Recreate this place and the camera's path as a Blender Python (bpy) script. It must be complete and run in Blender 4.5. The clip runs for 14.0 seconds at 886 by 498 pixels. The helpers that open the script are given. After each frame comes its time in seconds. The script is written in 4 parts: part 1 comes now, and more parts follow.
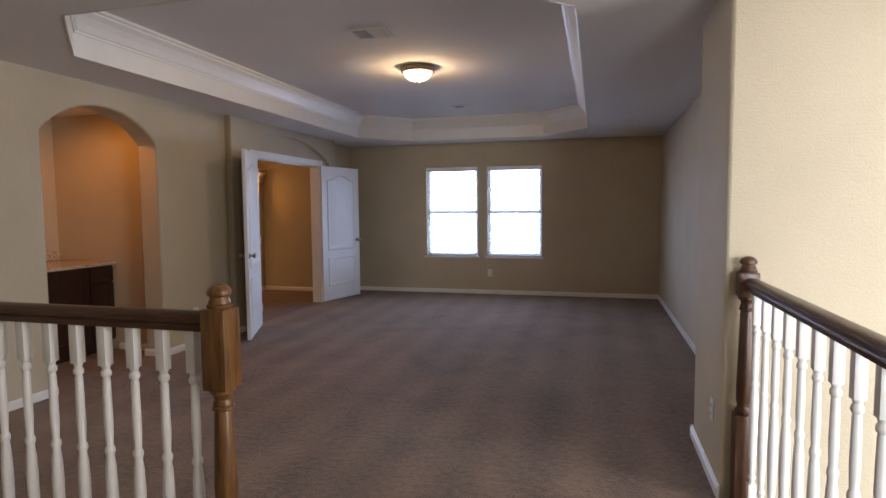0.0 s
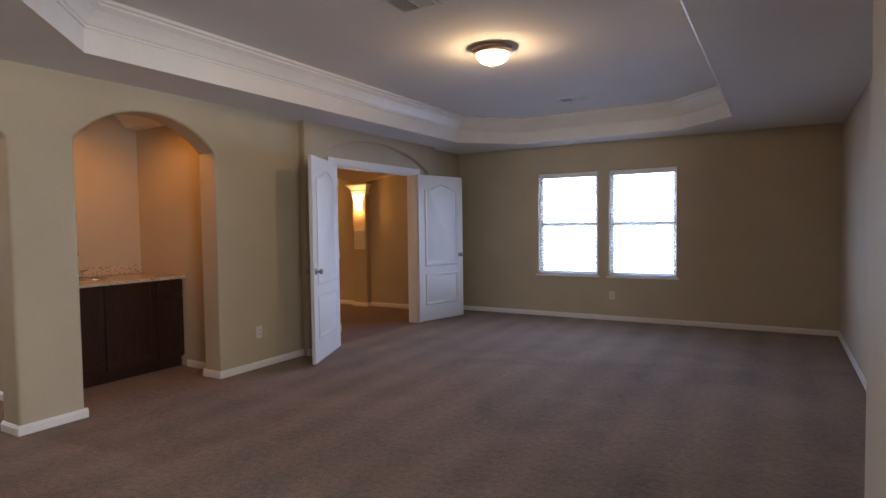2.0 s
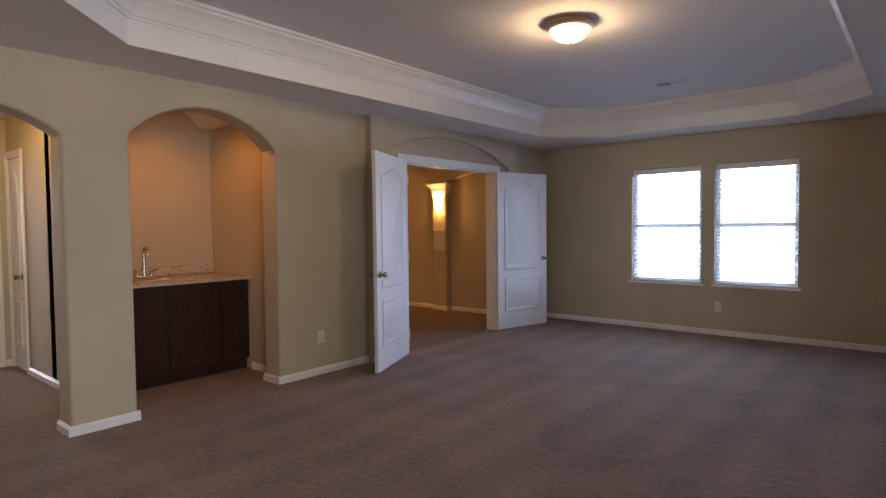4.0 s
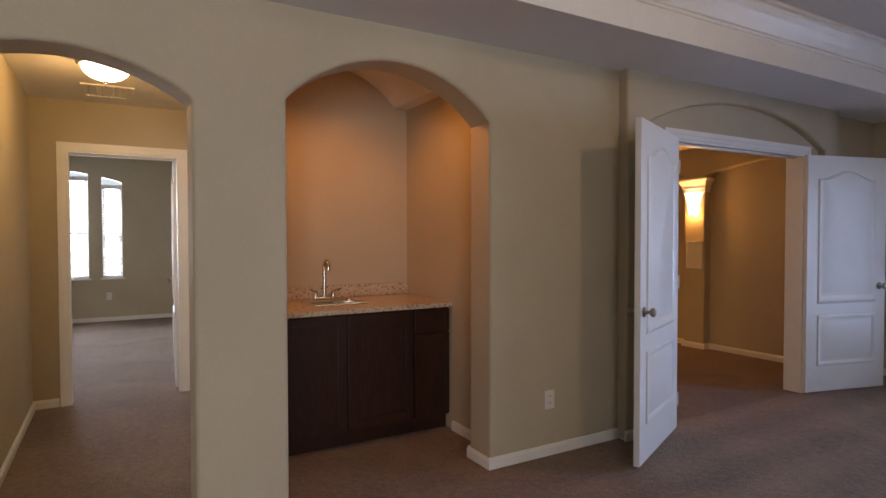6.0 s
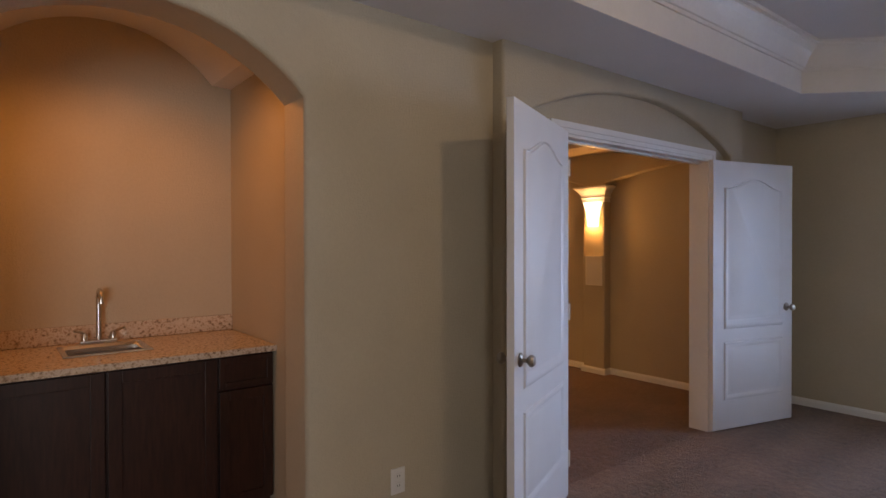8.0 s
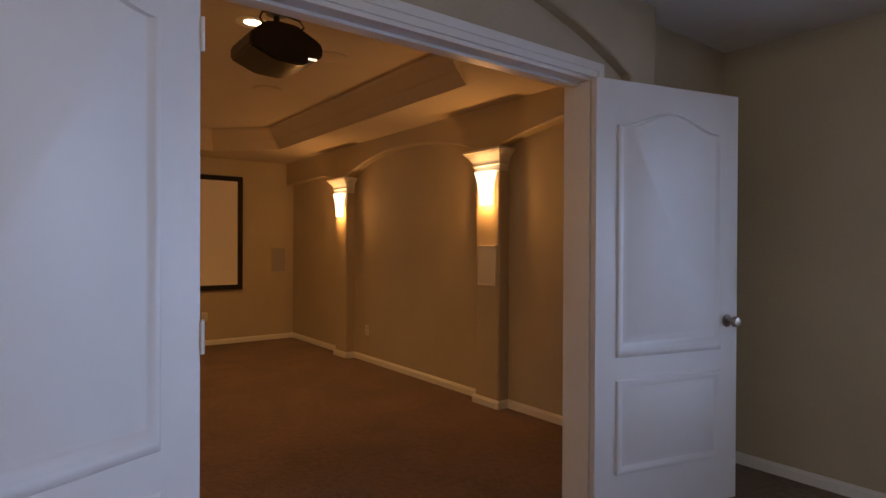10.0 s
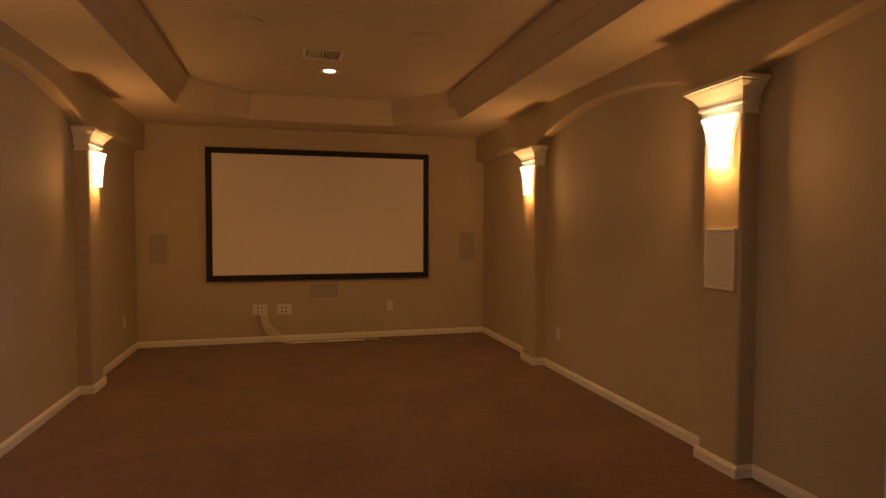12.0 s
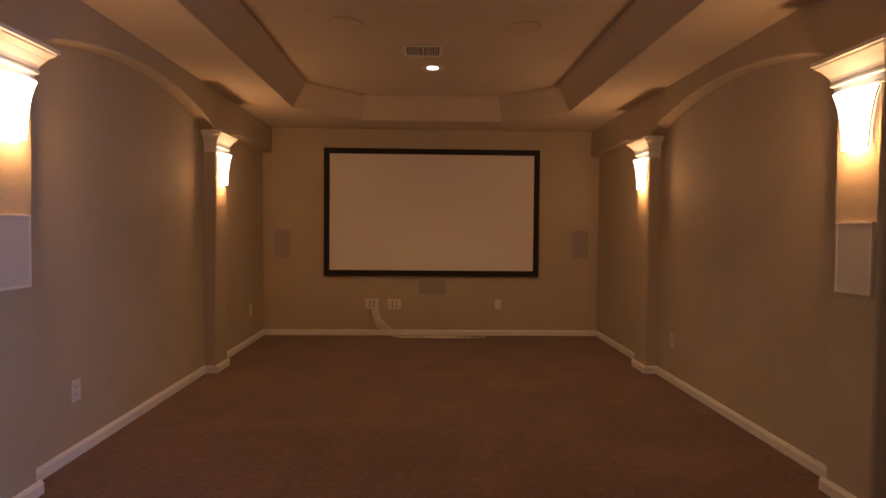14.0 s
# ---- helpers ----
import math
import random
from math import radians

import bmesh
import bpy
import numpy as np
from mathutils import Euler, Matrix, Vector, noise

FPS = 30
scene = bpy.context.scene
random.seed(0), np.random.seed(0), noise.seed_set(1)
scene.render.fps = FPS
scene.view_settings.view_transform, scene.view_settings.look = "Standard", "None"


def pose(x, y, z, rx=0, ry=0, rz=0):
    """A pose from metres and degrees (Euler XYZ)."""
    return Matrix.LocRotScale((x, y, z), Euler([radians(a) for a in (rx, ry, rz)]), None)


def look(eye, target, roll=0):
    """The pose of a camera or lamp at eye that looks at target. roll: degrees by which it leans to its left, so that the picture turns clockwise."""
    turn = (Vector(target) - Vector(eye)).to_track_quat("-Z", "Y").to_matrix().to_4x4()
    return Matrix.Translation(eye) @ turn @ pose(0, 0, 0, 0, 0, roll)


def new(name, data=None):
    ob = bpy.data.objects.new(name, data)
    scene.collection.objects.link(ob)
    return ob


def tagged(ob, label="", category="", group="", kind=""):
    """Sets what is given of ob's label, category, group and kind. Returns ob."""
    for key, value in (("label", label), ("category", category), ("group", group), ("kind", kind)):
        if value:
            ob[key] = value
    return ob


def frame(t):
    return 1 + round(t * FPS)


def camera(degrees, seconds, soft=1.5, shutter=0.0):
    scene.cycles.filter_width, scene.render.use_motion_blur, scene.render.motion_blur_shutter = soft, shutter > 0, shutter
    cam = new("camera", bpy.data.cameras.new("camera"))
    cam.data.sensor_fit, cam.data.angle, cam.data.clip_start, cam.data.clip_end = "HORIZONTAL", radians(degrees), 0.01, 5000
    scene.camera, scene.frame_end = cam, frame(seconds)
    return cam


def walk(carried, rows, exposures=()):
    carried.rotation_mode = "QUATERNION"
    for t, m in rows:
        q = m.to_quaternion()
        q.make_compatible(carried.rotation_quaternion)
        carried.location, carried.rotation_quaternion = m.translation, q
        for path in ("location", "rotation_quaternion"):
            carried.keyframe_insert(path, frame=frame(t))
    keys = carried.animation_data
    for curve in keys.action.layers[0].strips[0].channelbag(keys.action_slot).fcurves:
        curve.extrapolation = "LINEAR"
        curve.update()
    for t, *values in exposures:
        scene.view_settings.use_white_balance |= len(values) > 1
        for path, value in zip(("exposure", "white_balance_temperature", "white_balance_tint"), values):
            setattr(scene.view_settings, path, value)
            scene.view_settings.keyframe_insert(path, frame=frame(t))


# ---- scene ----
cam = camera(75.6, 14.0)
PATH = [
    (0, (0.291, 0.372, 1.4), (-0.224, 2.299, 1.256), -0.5),
    (0.5, (0.348, 0.756, 1.395), (-0.285, 2.648, 1.257), -0.6),
    (1, (0.476, 1.09, 1.39), (-0.298, 2.932, 1.288), -0.8),
    (1.5, (0.581, 1.332, 1.36), (-0.339, 3.106, 1.27), -0.6),
    (2, (0.602, 1.543, 1.349), (-0.409, 3.267, 1.263), -0.8),
    (4.3, (0.501, 2.192, 1.331), (-0.886, 3.631, 1.255), -0.4),
    (4.5, (0.325, 2.279, 1.32), (-1.135, 3.644, 1.244), -0.3),
    (5, (-0.094, 2.541, 1.302), (-1.664, 3.778, 1.238), -0.3),
    (5.5, (-0.544, 2.841, 1.329), (-2.206, 3.953, 1.269), -0.2),
    (6, (-0.964, 3.019, 1.356), (-2.698, 4.015, 1.309), -0.1),
    (6.5, (-1.266, 3.183, 1.369), (-3.014, 4.156, 1.362), -0.0),
    (7, (-1.46, 3.402, 1.382), (-3.212, 4.368, 1.389), -0.0),
    (7.5, (-1.464, 3.581, 1.392), (-3.154, 4.65, 1.394), -0.0),
    (8, (-1.53, 3.906, 1.408), (-3.102, 5.143, 1.392), -0.1),
    (8.2, (-1.533, 4.093, 1.406), (-3.056, 5.39, 1.376), 0.0),
    (10.3, (-2.181, 6.204, 1.271), (-3.809, 7.367, 1.268), 0.4),
    (10.5, (-2.303, 6.292, 1.273), (-3.969, 7.399, 1.27), 0.3),
    (11, (-2.51, 6.524, 1.266), (-4.269, 7.475, 1.234), 0.2),
    (11.5, (-2.704, 6.749, 1.279), (-4.573, 7.459, 1.229), 0.1),
    (12, (-2.874, 6.858, 1.278), (-4.805, 7.374, 1.206), 0.1),
    (12.5, (-2.971, 6.946, 1.274), (-4.936, 7.308, 1.198), 0.2),
    (13, (-2.981, 7.046, 1.275), (-4.969, 7.251, 1.199), 0.3),
    (13.5, (-2.966, 7.119, 1.253), (-4.962, 7.236, 1.183), 0.4),
    (14, (-2.924, 7.141, 1.229), (-4.922, 7.202, 1.162), 0.5),
]
EXPOSE = [(0.0, 0.45, 6500, 16), (6.0, 0.42, 6500, 16), (8.0, 0.33, 6500, 17), (10.4, 0.03, 6500, 18), (12.3, 0.08, 6500, 20), (14.0, 0.12, 5200, 25)]
walk(cam, [(t, look(eye, target, roll)) for t, eye, target, roll in PATH], EXPOSE)

# ---- light ----
DAY, WARM, AMBER = (0.50, 0.67, 1.0), (1.0, 0.70, 0.38), (1.0, 0.43, 0.088)
world = bpy.data.worlds.new("sky")
scene.world = world
world.use_nodes = True
sky = world.node_tree.nodes.new("ShaderNodeTexSky")
sky.sky_type, sky.sun_disc, sky.sun_elevation, sky.sun_rotation = "NISHITA", False, radians(50), radians(200)
world.node_tree.links.new(sky.outputs[0], world.node_tree.nodes["Background"].inputs[0])
world.node_tree.nodes["Background"].inputs[1].default_value = 0.1


def area_lamp(name, m, w, h, power, colour):
    lamp = bpy.data.lights.new(name, "AREA")
    lamp.shape, lamp.size, lamp.size_y, lamp.energy, lamp.color = "RECTANGLE", w, h, power, colour
    ob = new(name, lamp)
    ob.matrix_world = m
    return ob


def point_lamp(name, at, power, colour, size=0.04):
    lamp = bpy.data.lights.new(name, "POINT")
    lamp.energy, lamp.color, lamp.shadow_soft_size = power, colour, size
    new(name, lamp).location = at


def spot_lamp(name, at, power, colour, degrees=110, size=0.04):
    lamp = bpy.data.lights.new(name, "SPOT")
    lamp.energy, lamp.color, lamp.shadow_soft_size, lamp.spot_size, lamp.spot_blend = power, colour, size, radians(degrees), 0.6
    new(name, lamp).location = at


P_WINDOW, P_FOYER, P_BED = 182, 64, 310
P_FOYER_EAST = 165
P_MAIN, P_HALL, P_NICHE, P_SCONCE, P_CAN = 13, 10.5, 4.9, 10.5, 6.4
area_lamp("sky_light_north", look((-1.47, 10.16, 1.32), (-1.47, 0, 5.0)), 2.7, 2.4, P_WINDOW, DAY)
area_lamp("sky_light_foyer", look((3.0, -2.62, 1.2), (3.1, 3.3, 0.7)), 2.2, 2.6, P_FOYER, (0.87, 0.95, 1.0)).data.spread = radians(68)
# Added fill from the east: brightens west wall and landing, misses the theater.
area_lamp("fill_light_foyer_east", look((5.05, 0.95, 1.15), (-3.7, 2.2, 1.2)), 2.4, 2.3, P_FOYER_EAST, (1.0, 0.985, 0.95))
area_lamp("sky_light_bedroom", look((-11.82, 2.1, 1.5), (0, 2.1, 1.5)), 2.4, 1.9, P_BED, (0.80, 0.88, 1.0))
point_lamp("bulb_main", (-1.39, 5.77, 2.63), P_MAIN, WARM, 0.05)
point_lamp("bulb_hall", (-5.04, 2.985, 2.33), P_HALL, (1.0, 0.54, 0.12), 0.05)
spot_lamp("bulb_niche", (-4.25, 4.30, 2.56), P_NICHE * 4, (1.0, 0.36, 0.055), 150, 0.04)
for can_x in (-7.87, -5.45):
    spot_lamp("bulb_can", (can_x, 7.19, 2.60), P_CAN * 4, (1.0, 0.51, 0.12), 120)


# ---- materials ----
def mat(name, colour, rough=0.6, metal=0.0, grain=0.0, grain_scale=200.0, bump=0.0, bump_scale=250.0, stain=0.0, stain_scale=2.0,
        emit=0.0, glow=(1, 1, 1), trans=0.0, spec=0.5, stretch=(1, 1, 1)):
    m = bpy.data.materials.new(name)
    m.use_nodes = True
    t = m.node_tree
    b = t.nodes["Principled BSDF"]
    b.inputs["Roughness"].default_value, b.inputs["Metallic"].default_value = rough, metal
    b.inputs["Transmission Weight"].default_value, b.inputs["Specular IOR Level"].default_value = trans, spec
    b.inputs["Base Color"].default_value = (*colour, 1)
    co = t.nodes.new("ShaderNodeTexCoord")
    mp = t.nodes.new("ShaderNodeMapping")
    mp.inputs["Scale"].default_value = stretch
    t.links.new(co.outputs["Object"], mp.inputs[0])

    def noise_node(scale, detail=3.0):
        n = t.nodes.new("ShaderNodeTexNoise")
        n.inputs["Scale"].default_value, n.inputs["Detail"].default_value = scale, detail
        t.links.new(mp.outputs[0], n.inputs["Vector"])
        return n

    last = None
    for amount, scale in ((grain, grain_scale), (stain, stain_scale)):
        if amount:
            n = noise_node(scale)
            r = t.nodes.new("ShaderNodeMapRange")
            r.inputs[1].default_value, r.inputs[2].default_value = 0.3, 0.7
            r.inputs[3].default_value, r.inputs[4].default_value = 1 - amount, 1 + amount
            t.links.new(n.outputs[0], r.inputs[0])
            mx = t.nodes.new("ShaderNodeVectorMath")
            mx.operation = "SCALE"
            if last:
                t.links.new(last, mx.inputs[0])
            else:
                mx.inputs[0].default_value = colour
            t.links.new(r.outputs[0], mx.inputs["Scale"])
            last = mx.outputs[0]
    if last:
        t.links.new(last, b.inputs["Base Color"])
    if bump:
        n = noise_node(bump_scale, 2.0)
        bp = t.nodes.new("ShaderNodeBump")
        bp.inputs["Strength"].default_value, bp.inputs["Distance"].default_value = bump, 0.004
        t.links.new(n.outputs[0], bp.inputs["Height"])
        t.links.new(bp.outputs[0], b.inputs["Normal"])
    if emit:
        b.inputs["Emission Color"].default_value, b.inputs["Emission Strength"].default_value = (*glow, 1), emit
    return m


def carpet_material(name, colour, lanes):
    """Cut pile: fine tufts, trodden patches and soft lanes left by the vacuum cleaner."""
    m = mat(name, colour, rough=0.95, bump=0.0, spec=0.1)
    t = m.node_tree
    b = t.nodes["Principled BSDF"]
    b.inputs["Sheen Weight"].default_value, b.inputs["Sheen Roughness"].default_value = 0.25, 0.6
    co = t.nodes.new("ShaderNodeTexCoord")

    def math_node(op, a, c):
        n = t.nodes.new("ShaderNodeMath")
        n.operation = op
        for i, v in enumerate((a, c)):
            if isinstance(v, (int, float)):
                n.inputs[i].default_value = v
            else:
                t.links.new(v, n.inputs[i])
        return n.outputs[0]

    def tex(scale, detail, distortion=0.0):
        n = t.nodes.new("ShaderNodeTexNoise")
        n.inputs["Scale"].default_value, n.inputs["Detail"].default_value, n.inputs["Distortion"].default_value = scale, detail, distortion
        t.links.new(co.outputs["Object"], n.inputs["Vector"])
        return n.outputs[0]

    tuft, clump, patch = tex(105, 3), tex(24, 3), tex(1.3, 4, 1.2)
    wave = t.nodes.new("ShaderNodeTexWave")
    wave.inputs["Scale"].default_value, wave.inputs["Distortion"].default_value, wave.inputs["Detail Scale"].default_value = 0.75, 1.1, 0.25
    t.links.new(co.outputs["Object"], wave.inputs["Vector"])
    value = math_node("ADD", math_node("MULTIPLY", tuft, 1.9), math_node("MULTIPLY", clump, 1.0))
    value = math_node("ADD", value, math_node("MULTIPLY", patch, 1.05))
    value = math_node("ADD", value, math_node("MULTIPLY", math_node("MULTIPLY", wave.outputs[1], tex(0.45, 2)), lanes))
    value = math_node("ADD", value, -1.07 - lanes * 0.25)
    mx = t.nodes.new("ShaderNodeVectorMath")
    mx.operation = "SCALE"
    mx.inputs[0].default_value = colour
    t.links.new(value, mx.inputs["Scale"])
    t.links.new(mx.outputs[0], b.inputs["Base Color"])
    bp = t.nodes.new("ShaderNodeBump")
    bp.inputs["Strength"].default_value, bp.inputs["Distance"].default_value = 0.9, 0.012
    t.links.new(math_node("ADD", tuft, math_node("MULTIPLY", clump, 0.8)), bp.inputs["Height"])
    t.links.new(bp.outputs[0], b.inputs["Normal"])
    return m


def granite_material():
    m = mat("granite", (0.52, 0.40, 0.29), rough=0.16)
    t = m.node_tree
    b = t.nodes["Principled BSDF"]
    co = t.nodes.new("ShaderNodeTexCoord")
    n = t.nodes.new("ShaderNodeTexNoise")
    n.inputs["Scale"].default_value, n.inputs["Detail"].default_value = 55, 6
    v = t.nodes.new("ShaderNodeTexVoronoi")
    v.inputs["Scale"].default_value = 90
    ramp = t.nodes.new("ShaderNodeValToRGB")
    stops = ((0.0, (0.12, 0.085, 0.06)), (0.38, (0.26, 0.18, 0.12)), (0.47, (0.50, 0.38, 0.27)), (0.60, (0.64, 0.54, 0.42)), (0.8, (0.36, 0.22, 0.14)))
    for i, (at, colour) in enumerate(stops):
        e = ramp.color_ramp.elements[i] if i < 2 else ramp.color_ramp.elements.new(at)
        e.position, e.color = at, (*colour, 1)
    add = t.nodes.new("ShaderNodeMath")
    add.operation = "MULTIPLY_ADD"
    add.inputs[1].default_value, add.inputs[2].default_value = 0.18, -0.05
    tot = t.nodes.new("ShaderNodeMath")
    for x in (n, v):
        t.links.new(co.outputs["Object"], x.inputs["Vector"])
    t.links.new(v.outputs["Distance"], add.inputs[0])
    t.links.new(n.outputs[0], tot.inputs[0])
    t.links.new(add.outputs[0], tot.inputs[1])
    t.links.new(tot.outputs[0], ramp.inputs[0])
    t.links.new(ramp.outputs[0], b.inputs["Base Color"])
    return m


PAINT = mat("wall_paint", (0.50, 0.434, 0.318), rough=0.75, grain=0.02, grain_scale=60, bump=0.62, bump_scale=120, stain=0.045, stain_scale=2.2, spec=0.3)
CEIL = mat("ceiling_paint", (0.76, 0.735, 0.71), rough=0.9, grain=0.02, grain_scale=80, bump=0.25, bump_scale=120, stain=0.02, spec=0.2)
TANCEIL = mat("tan_ceiling_paint", (0.57, 0.495, 0.395), rough=0.85, grain=0.03, grain_scale=60, bump=0.4, bump_scale=110, stain=0.04, spec=0.2)
WHITE = mat("white_trim_paint", (0.80, 0.79, 0.76), rough=0.38, grain=0.015, grain_scale=40, stain=0.02, stain_scale=6)
DOORW = mat("white_door_paint", (0.80, 0.80, 0.80), rough=0.42, bump=0.06, bump_scale=300, stain=0.02, stain_scale=4)
CARPET = carpet_material("carpet", (0.220, 0.141, 0.094), 0.45)
CARPET_PLAIN = carpet_material("carpet_unvacuumed", (0.220, 0.141, 0.094), 0.04)
# Same pile as the loft, coloured darker and redder for the theater floor.
CARPET_DARK_RED = carpet_material("carpet_dark_red", (0.160, 0.084, 0.051), 0.06)
OAK = mat("stained_oak", (0.15, 0.068, 0.021), rough=0.32, grain=0.45, grain_scale=14, stain=0.15, stain_scale=3, bump=0.12, bump_scale=60, stretch=(6, 6, 0.6))
DARKOAK = mat("dark_stained_oak", (0.075, 0.036, 0.019), rough=0.32, grain=0.4, grain_scale=14, stain=0.15, stain_scale=3, bump=0.1, bump_scale=60, stretch=(6, 6, 0.6))
RAILW = mat("stained_oak_rail", (0.075, 0.034, 0.018), rough=0.30, grain=0.35, grain_scale=18, stain=0.12, bump=0.08, bump_scale=60, stretch=(1, 6, 6))
DARKW = mat("espresso_cabinet", (0.031, 0.0115, 0.007), rough=0.36, grain=0.35, grain_scale=16, stain=0.15, stretch=(5, 5, 0.6))
GRANITE = granite_material()
STEEL = mat("brushed_steel", (0.62, 0.60, 0.57), rough=0.26, metal=1.0, grain=0.04)
NICKEL = mat("satin_nickel", (0.40, 0.36, 0.31), rough=0.28, metal=1.0)
BRONZE = mat("brushed_nickel_pan", (0.60, 0.47, 0.36), rough=0.55, metal=0.55, grain=0.06)
FABRIC = mat("screen_fabric", (0.78, 0.74, 0.70), rough=0.85, grain=0.01, grain_scale=300)
VELVET = mat("black_velvet_frame", (0.012, 0.011, 0.012), rough=0.8)
BLACK = mat("black_plastic", (0.018, 0.016, 0.016), rough=0.35, bump=0.05)
PLASTIC = mat("white_plastic", (0.74, 0.72, 0.68), rough=0.35)
GRILLE = mat("speaker_cloth", (0.37, 0.335, 0.325), rough=0.8, grain=0.08, grain_scale=700, bump=0.2, bump_scale=900)
CLOTH = mat("pale_speaker_cloth", (0.66, 0.63, 0.60), rough=0.8, grain=0.05, grain_scale=700, bump=0.15, bump_scale=900)
DISC = mat("ceiling_speaker_cloth", (0.27, 0.23, 0.185), rough=0.85, grain=0.06, grain_scale=600, bump=0.2, bump_scale=900)
DARK = mat("dark_slot", (0.02, 0.018, 0.016), rough=0.9)
GLASS = mat("window_glass", (0.96, 0.98, 0.98), rough=0.0, trans=1.0)
SLAT = mat("blind_slat", (0.82, 0.83, 0.84), rough=0.5)
BOWL = mat("lit_glass_bowl", (0.9, 0.85, 0.75), rough=0.35, emit=5.0, glow=(1.0, 0.80, 0.50))
BOWL2 = mat("lit_hall_bowl", (0.9, 0.85, 0.75), rough=0.35, emit=9.0, glow=(1.0, 0.82, 0.50))
SCONCE = mat("lit_sconce_glass", (0.9, 0.84, 0.72), rough=0.4, emit=3.8, glow=(1.0, 0.78, 0.45))
LENS = mat("lit_downlight", (0.9, 0.85, 0.75), rough=0.4, emit=9.0, glow=(1.0, 0.80, 0.48))
CABLE = mat("white_cable", (0.78, 0.74, 0.68), rough=0.5)


# ---- mesh helpers ----
def box(bm, x0, y0, z0, x1, y1, z1, bevel=0.0):
    vs = [bm.verts.new((x, y, z)) for z in (z0, z1) for y in (y0, y1) for x in (x0, x1)]
    fs = [bm.faces.new([vs[i] for i in f]) for f in ((0, 2, 3, 1), (4, 5, 7, 6), (0, 1, 5, 4), (2, 6, 7, 3), (0, 4, 6, 2), (1, 3, 7, 5))]
    if bevel:
        edges = list({e for f in fs for e in f.edges})
        bmesh.ops.bevel(bm, geom=edges, offset=bevel, segments=2, profile=0.6, affect="EDGES")
    return bm


def prism(bm, outline, put, a, b):
    """Extrudes a flat outline of (u, v) pairs from a to b; put(u, v, w) gives the place."""
    lo = [bm.verts.new(put(u, v, a)) for u, v in outline]
    hi = [bm.verts.new(put(u, v, b)) for u, v in outline]
    bm.faces.new(lo)
    bm.faces.new(hi[::-1])
    n = len(lo)
    for i in range(n):
        bm.faces.new((lo[i], hi[i], hi[(i + 1) % n], lo[(i + 1) % n]))
    bmesh.ops.recalc_face_normals(bm, faces=bm.faces)
    return bm


def lathe(bm, profile, at=(0, 0, 0), n=20, axis="z"):
    """Turns (radius, height) pairs round an axis."""
    rings = []
    for r, h in profile:
        ring = []
        for i in range(n):
            a = 2 * math.pi * i / n
            p = (r * math.cos(a), r * math.sin(a), h)
            p = p if axis == "z" else ((h, p[0], p[1]) if axis == "x" else (p[0], h, p[1]))
            ring.append(bm.verts.new([p[k] + at[k] for k in range(3)]))
        rings.append(ring)
    for lo, hi in zip(rings, rings[1:]):
        for i in range(n):
            bm.faces.new((lo[i], lo[(i + 1) % n], hi[(i + 1) % n], hi[i]))
    bm.faces.new(rings[0][::-1])
    bm.faces.new(rings[-1])
    bmesh.ops.recalc_face_normals(bm, faces=bm.faces)
    return bm


def tube(bm, points, r, n=8):
    points = [Vector(p) for p in points]
    rings = []
    for i, p in enumerate(points):
        d = (points[min(i + 1, len(points) - 1)] - points[max(i - 1, 0)]).normalized()
        u = d.orthogonal().normalized() if i == 0 else (u - d * u.dot(d)).normalized()
        w = d.cross(u)
        rings.append([bm.verts.new(p + r * (math.cos(2 * math.pi * k / n) * u + math.sin(2 * math.pi * k / n) * w)) for k in range(n)])
    for lo, hi in zip(rings, rings[1:]):
        for i in range(n):
            bm.faces.new((lo[i], lo[(i + 1) % n], hi[(i + 1) % n], hi[i]))
    bm.faces.new(rings[0][::-1])
    bm.faces.new(rings[-1])
    bmesh.ops.recalc_face_normals(bm, faces=bm.faces)
    return bm


def mesh(name, bm, material, smooth=False):
    me = bpy.data.meshes.new(name)
    bm.to_mesh(me)
    bm.free()
    me.materials.append(material)
    if smooth:
        for p in me.polygons:
            p.use_smooth = True
        me.set_sharp_from_angle(angle=radians(38))
    return me


def part(name, bm, material, parent=None, label="", smooth=False):
    ob = new(name, mesh(name, bm, material, smooth))
    ob.parent = parent
    return tagged(ob, label)


def thing(name, label, category, at=(0, 0, 0), turn=0, group=""):
    ob = new(name)
    ob.matrix_world = pose(*at, 0, 0, turn)
    return tagged(ob, label, category, group)


def structure(name, bm, material, label, category, bevel=0.0, smooth=False):
    ob = part(name, bm, material, None, label, smooth)
    if bevel:
        md = ob.modifiers.new("bevel", "BEVEL")
        md.width, md.segments, md.limit_method, md.angle_limit = bevel, 3, "ANGLE", radians(50)
        for p in ob.data.polygons:
            p.use_smooth = True
        ob.data.set_sharp_from_angle(angle=radians(40))
    return tagged(ob, "", category, kind="structure")


B = bmesh.new
YZ = lambda u, v, w: (w, u, v)
XZ = lambda u, v, w: (u, w, v)
XY = lambda u, v, w: (u, v, w)


def arch(u0, u1, spring, crown, n=18):
    """Points of a segmental arch from (u0, spring) over the crown to (u1, spring)."""
    half, rise = (u1 - u0) / 2, crown - spring
    r = (half * half + rise * rise) / (2 * rise)
    a = math.asin(half / r)
    return [((u0 + u1) / 2 + r * math.sin(-a + 2 * a * i / n), crown - r + r * math.cos(-a + 2 * a * i / n)) for i in range(n + 1)]


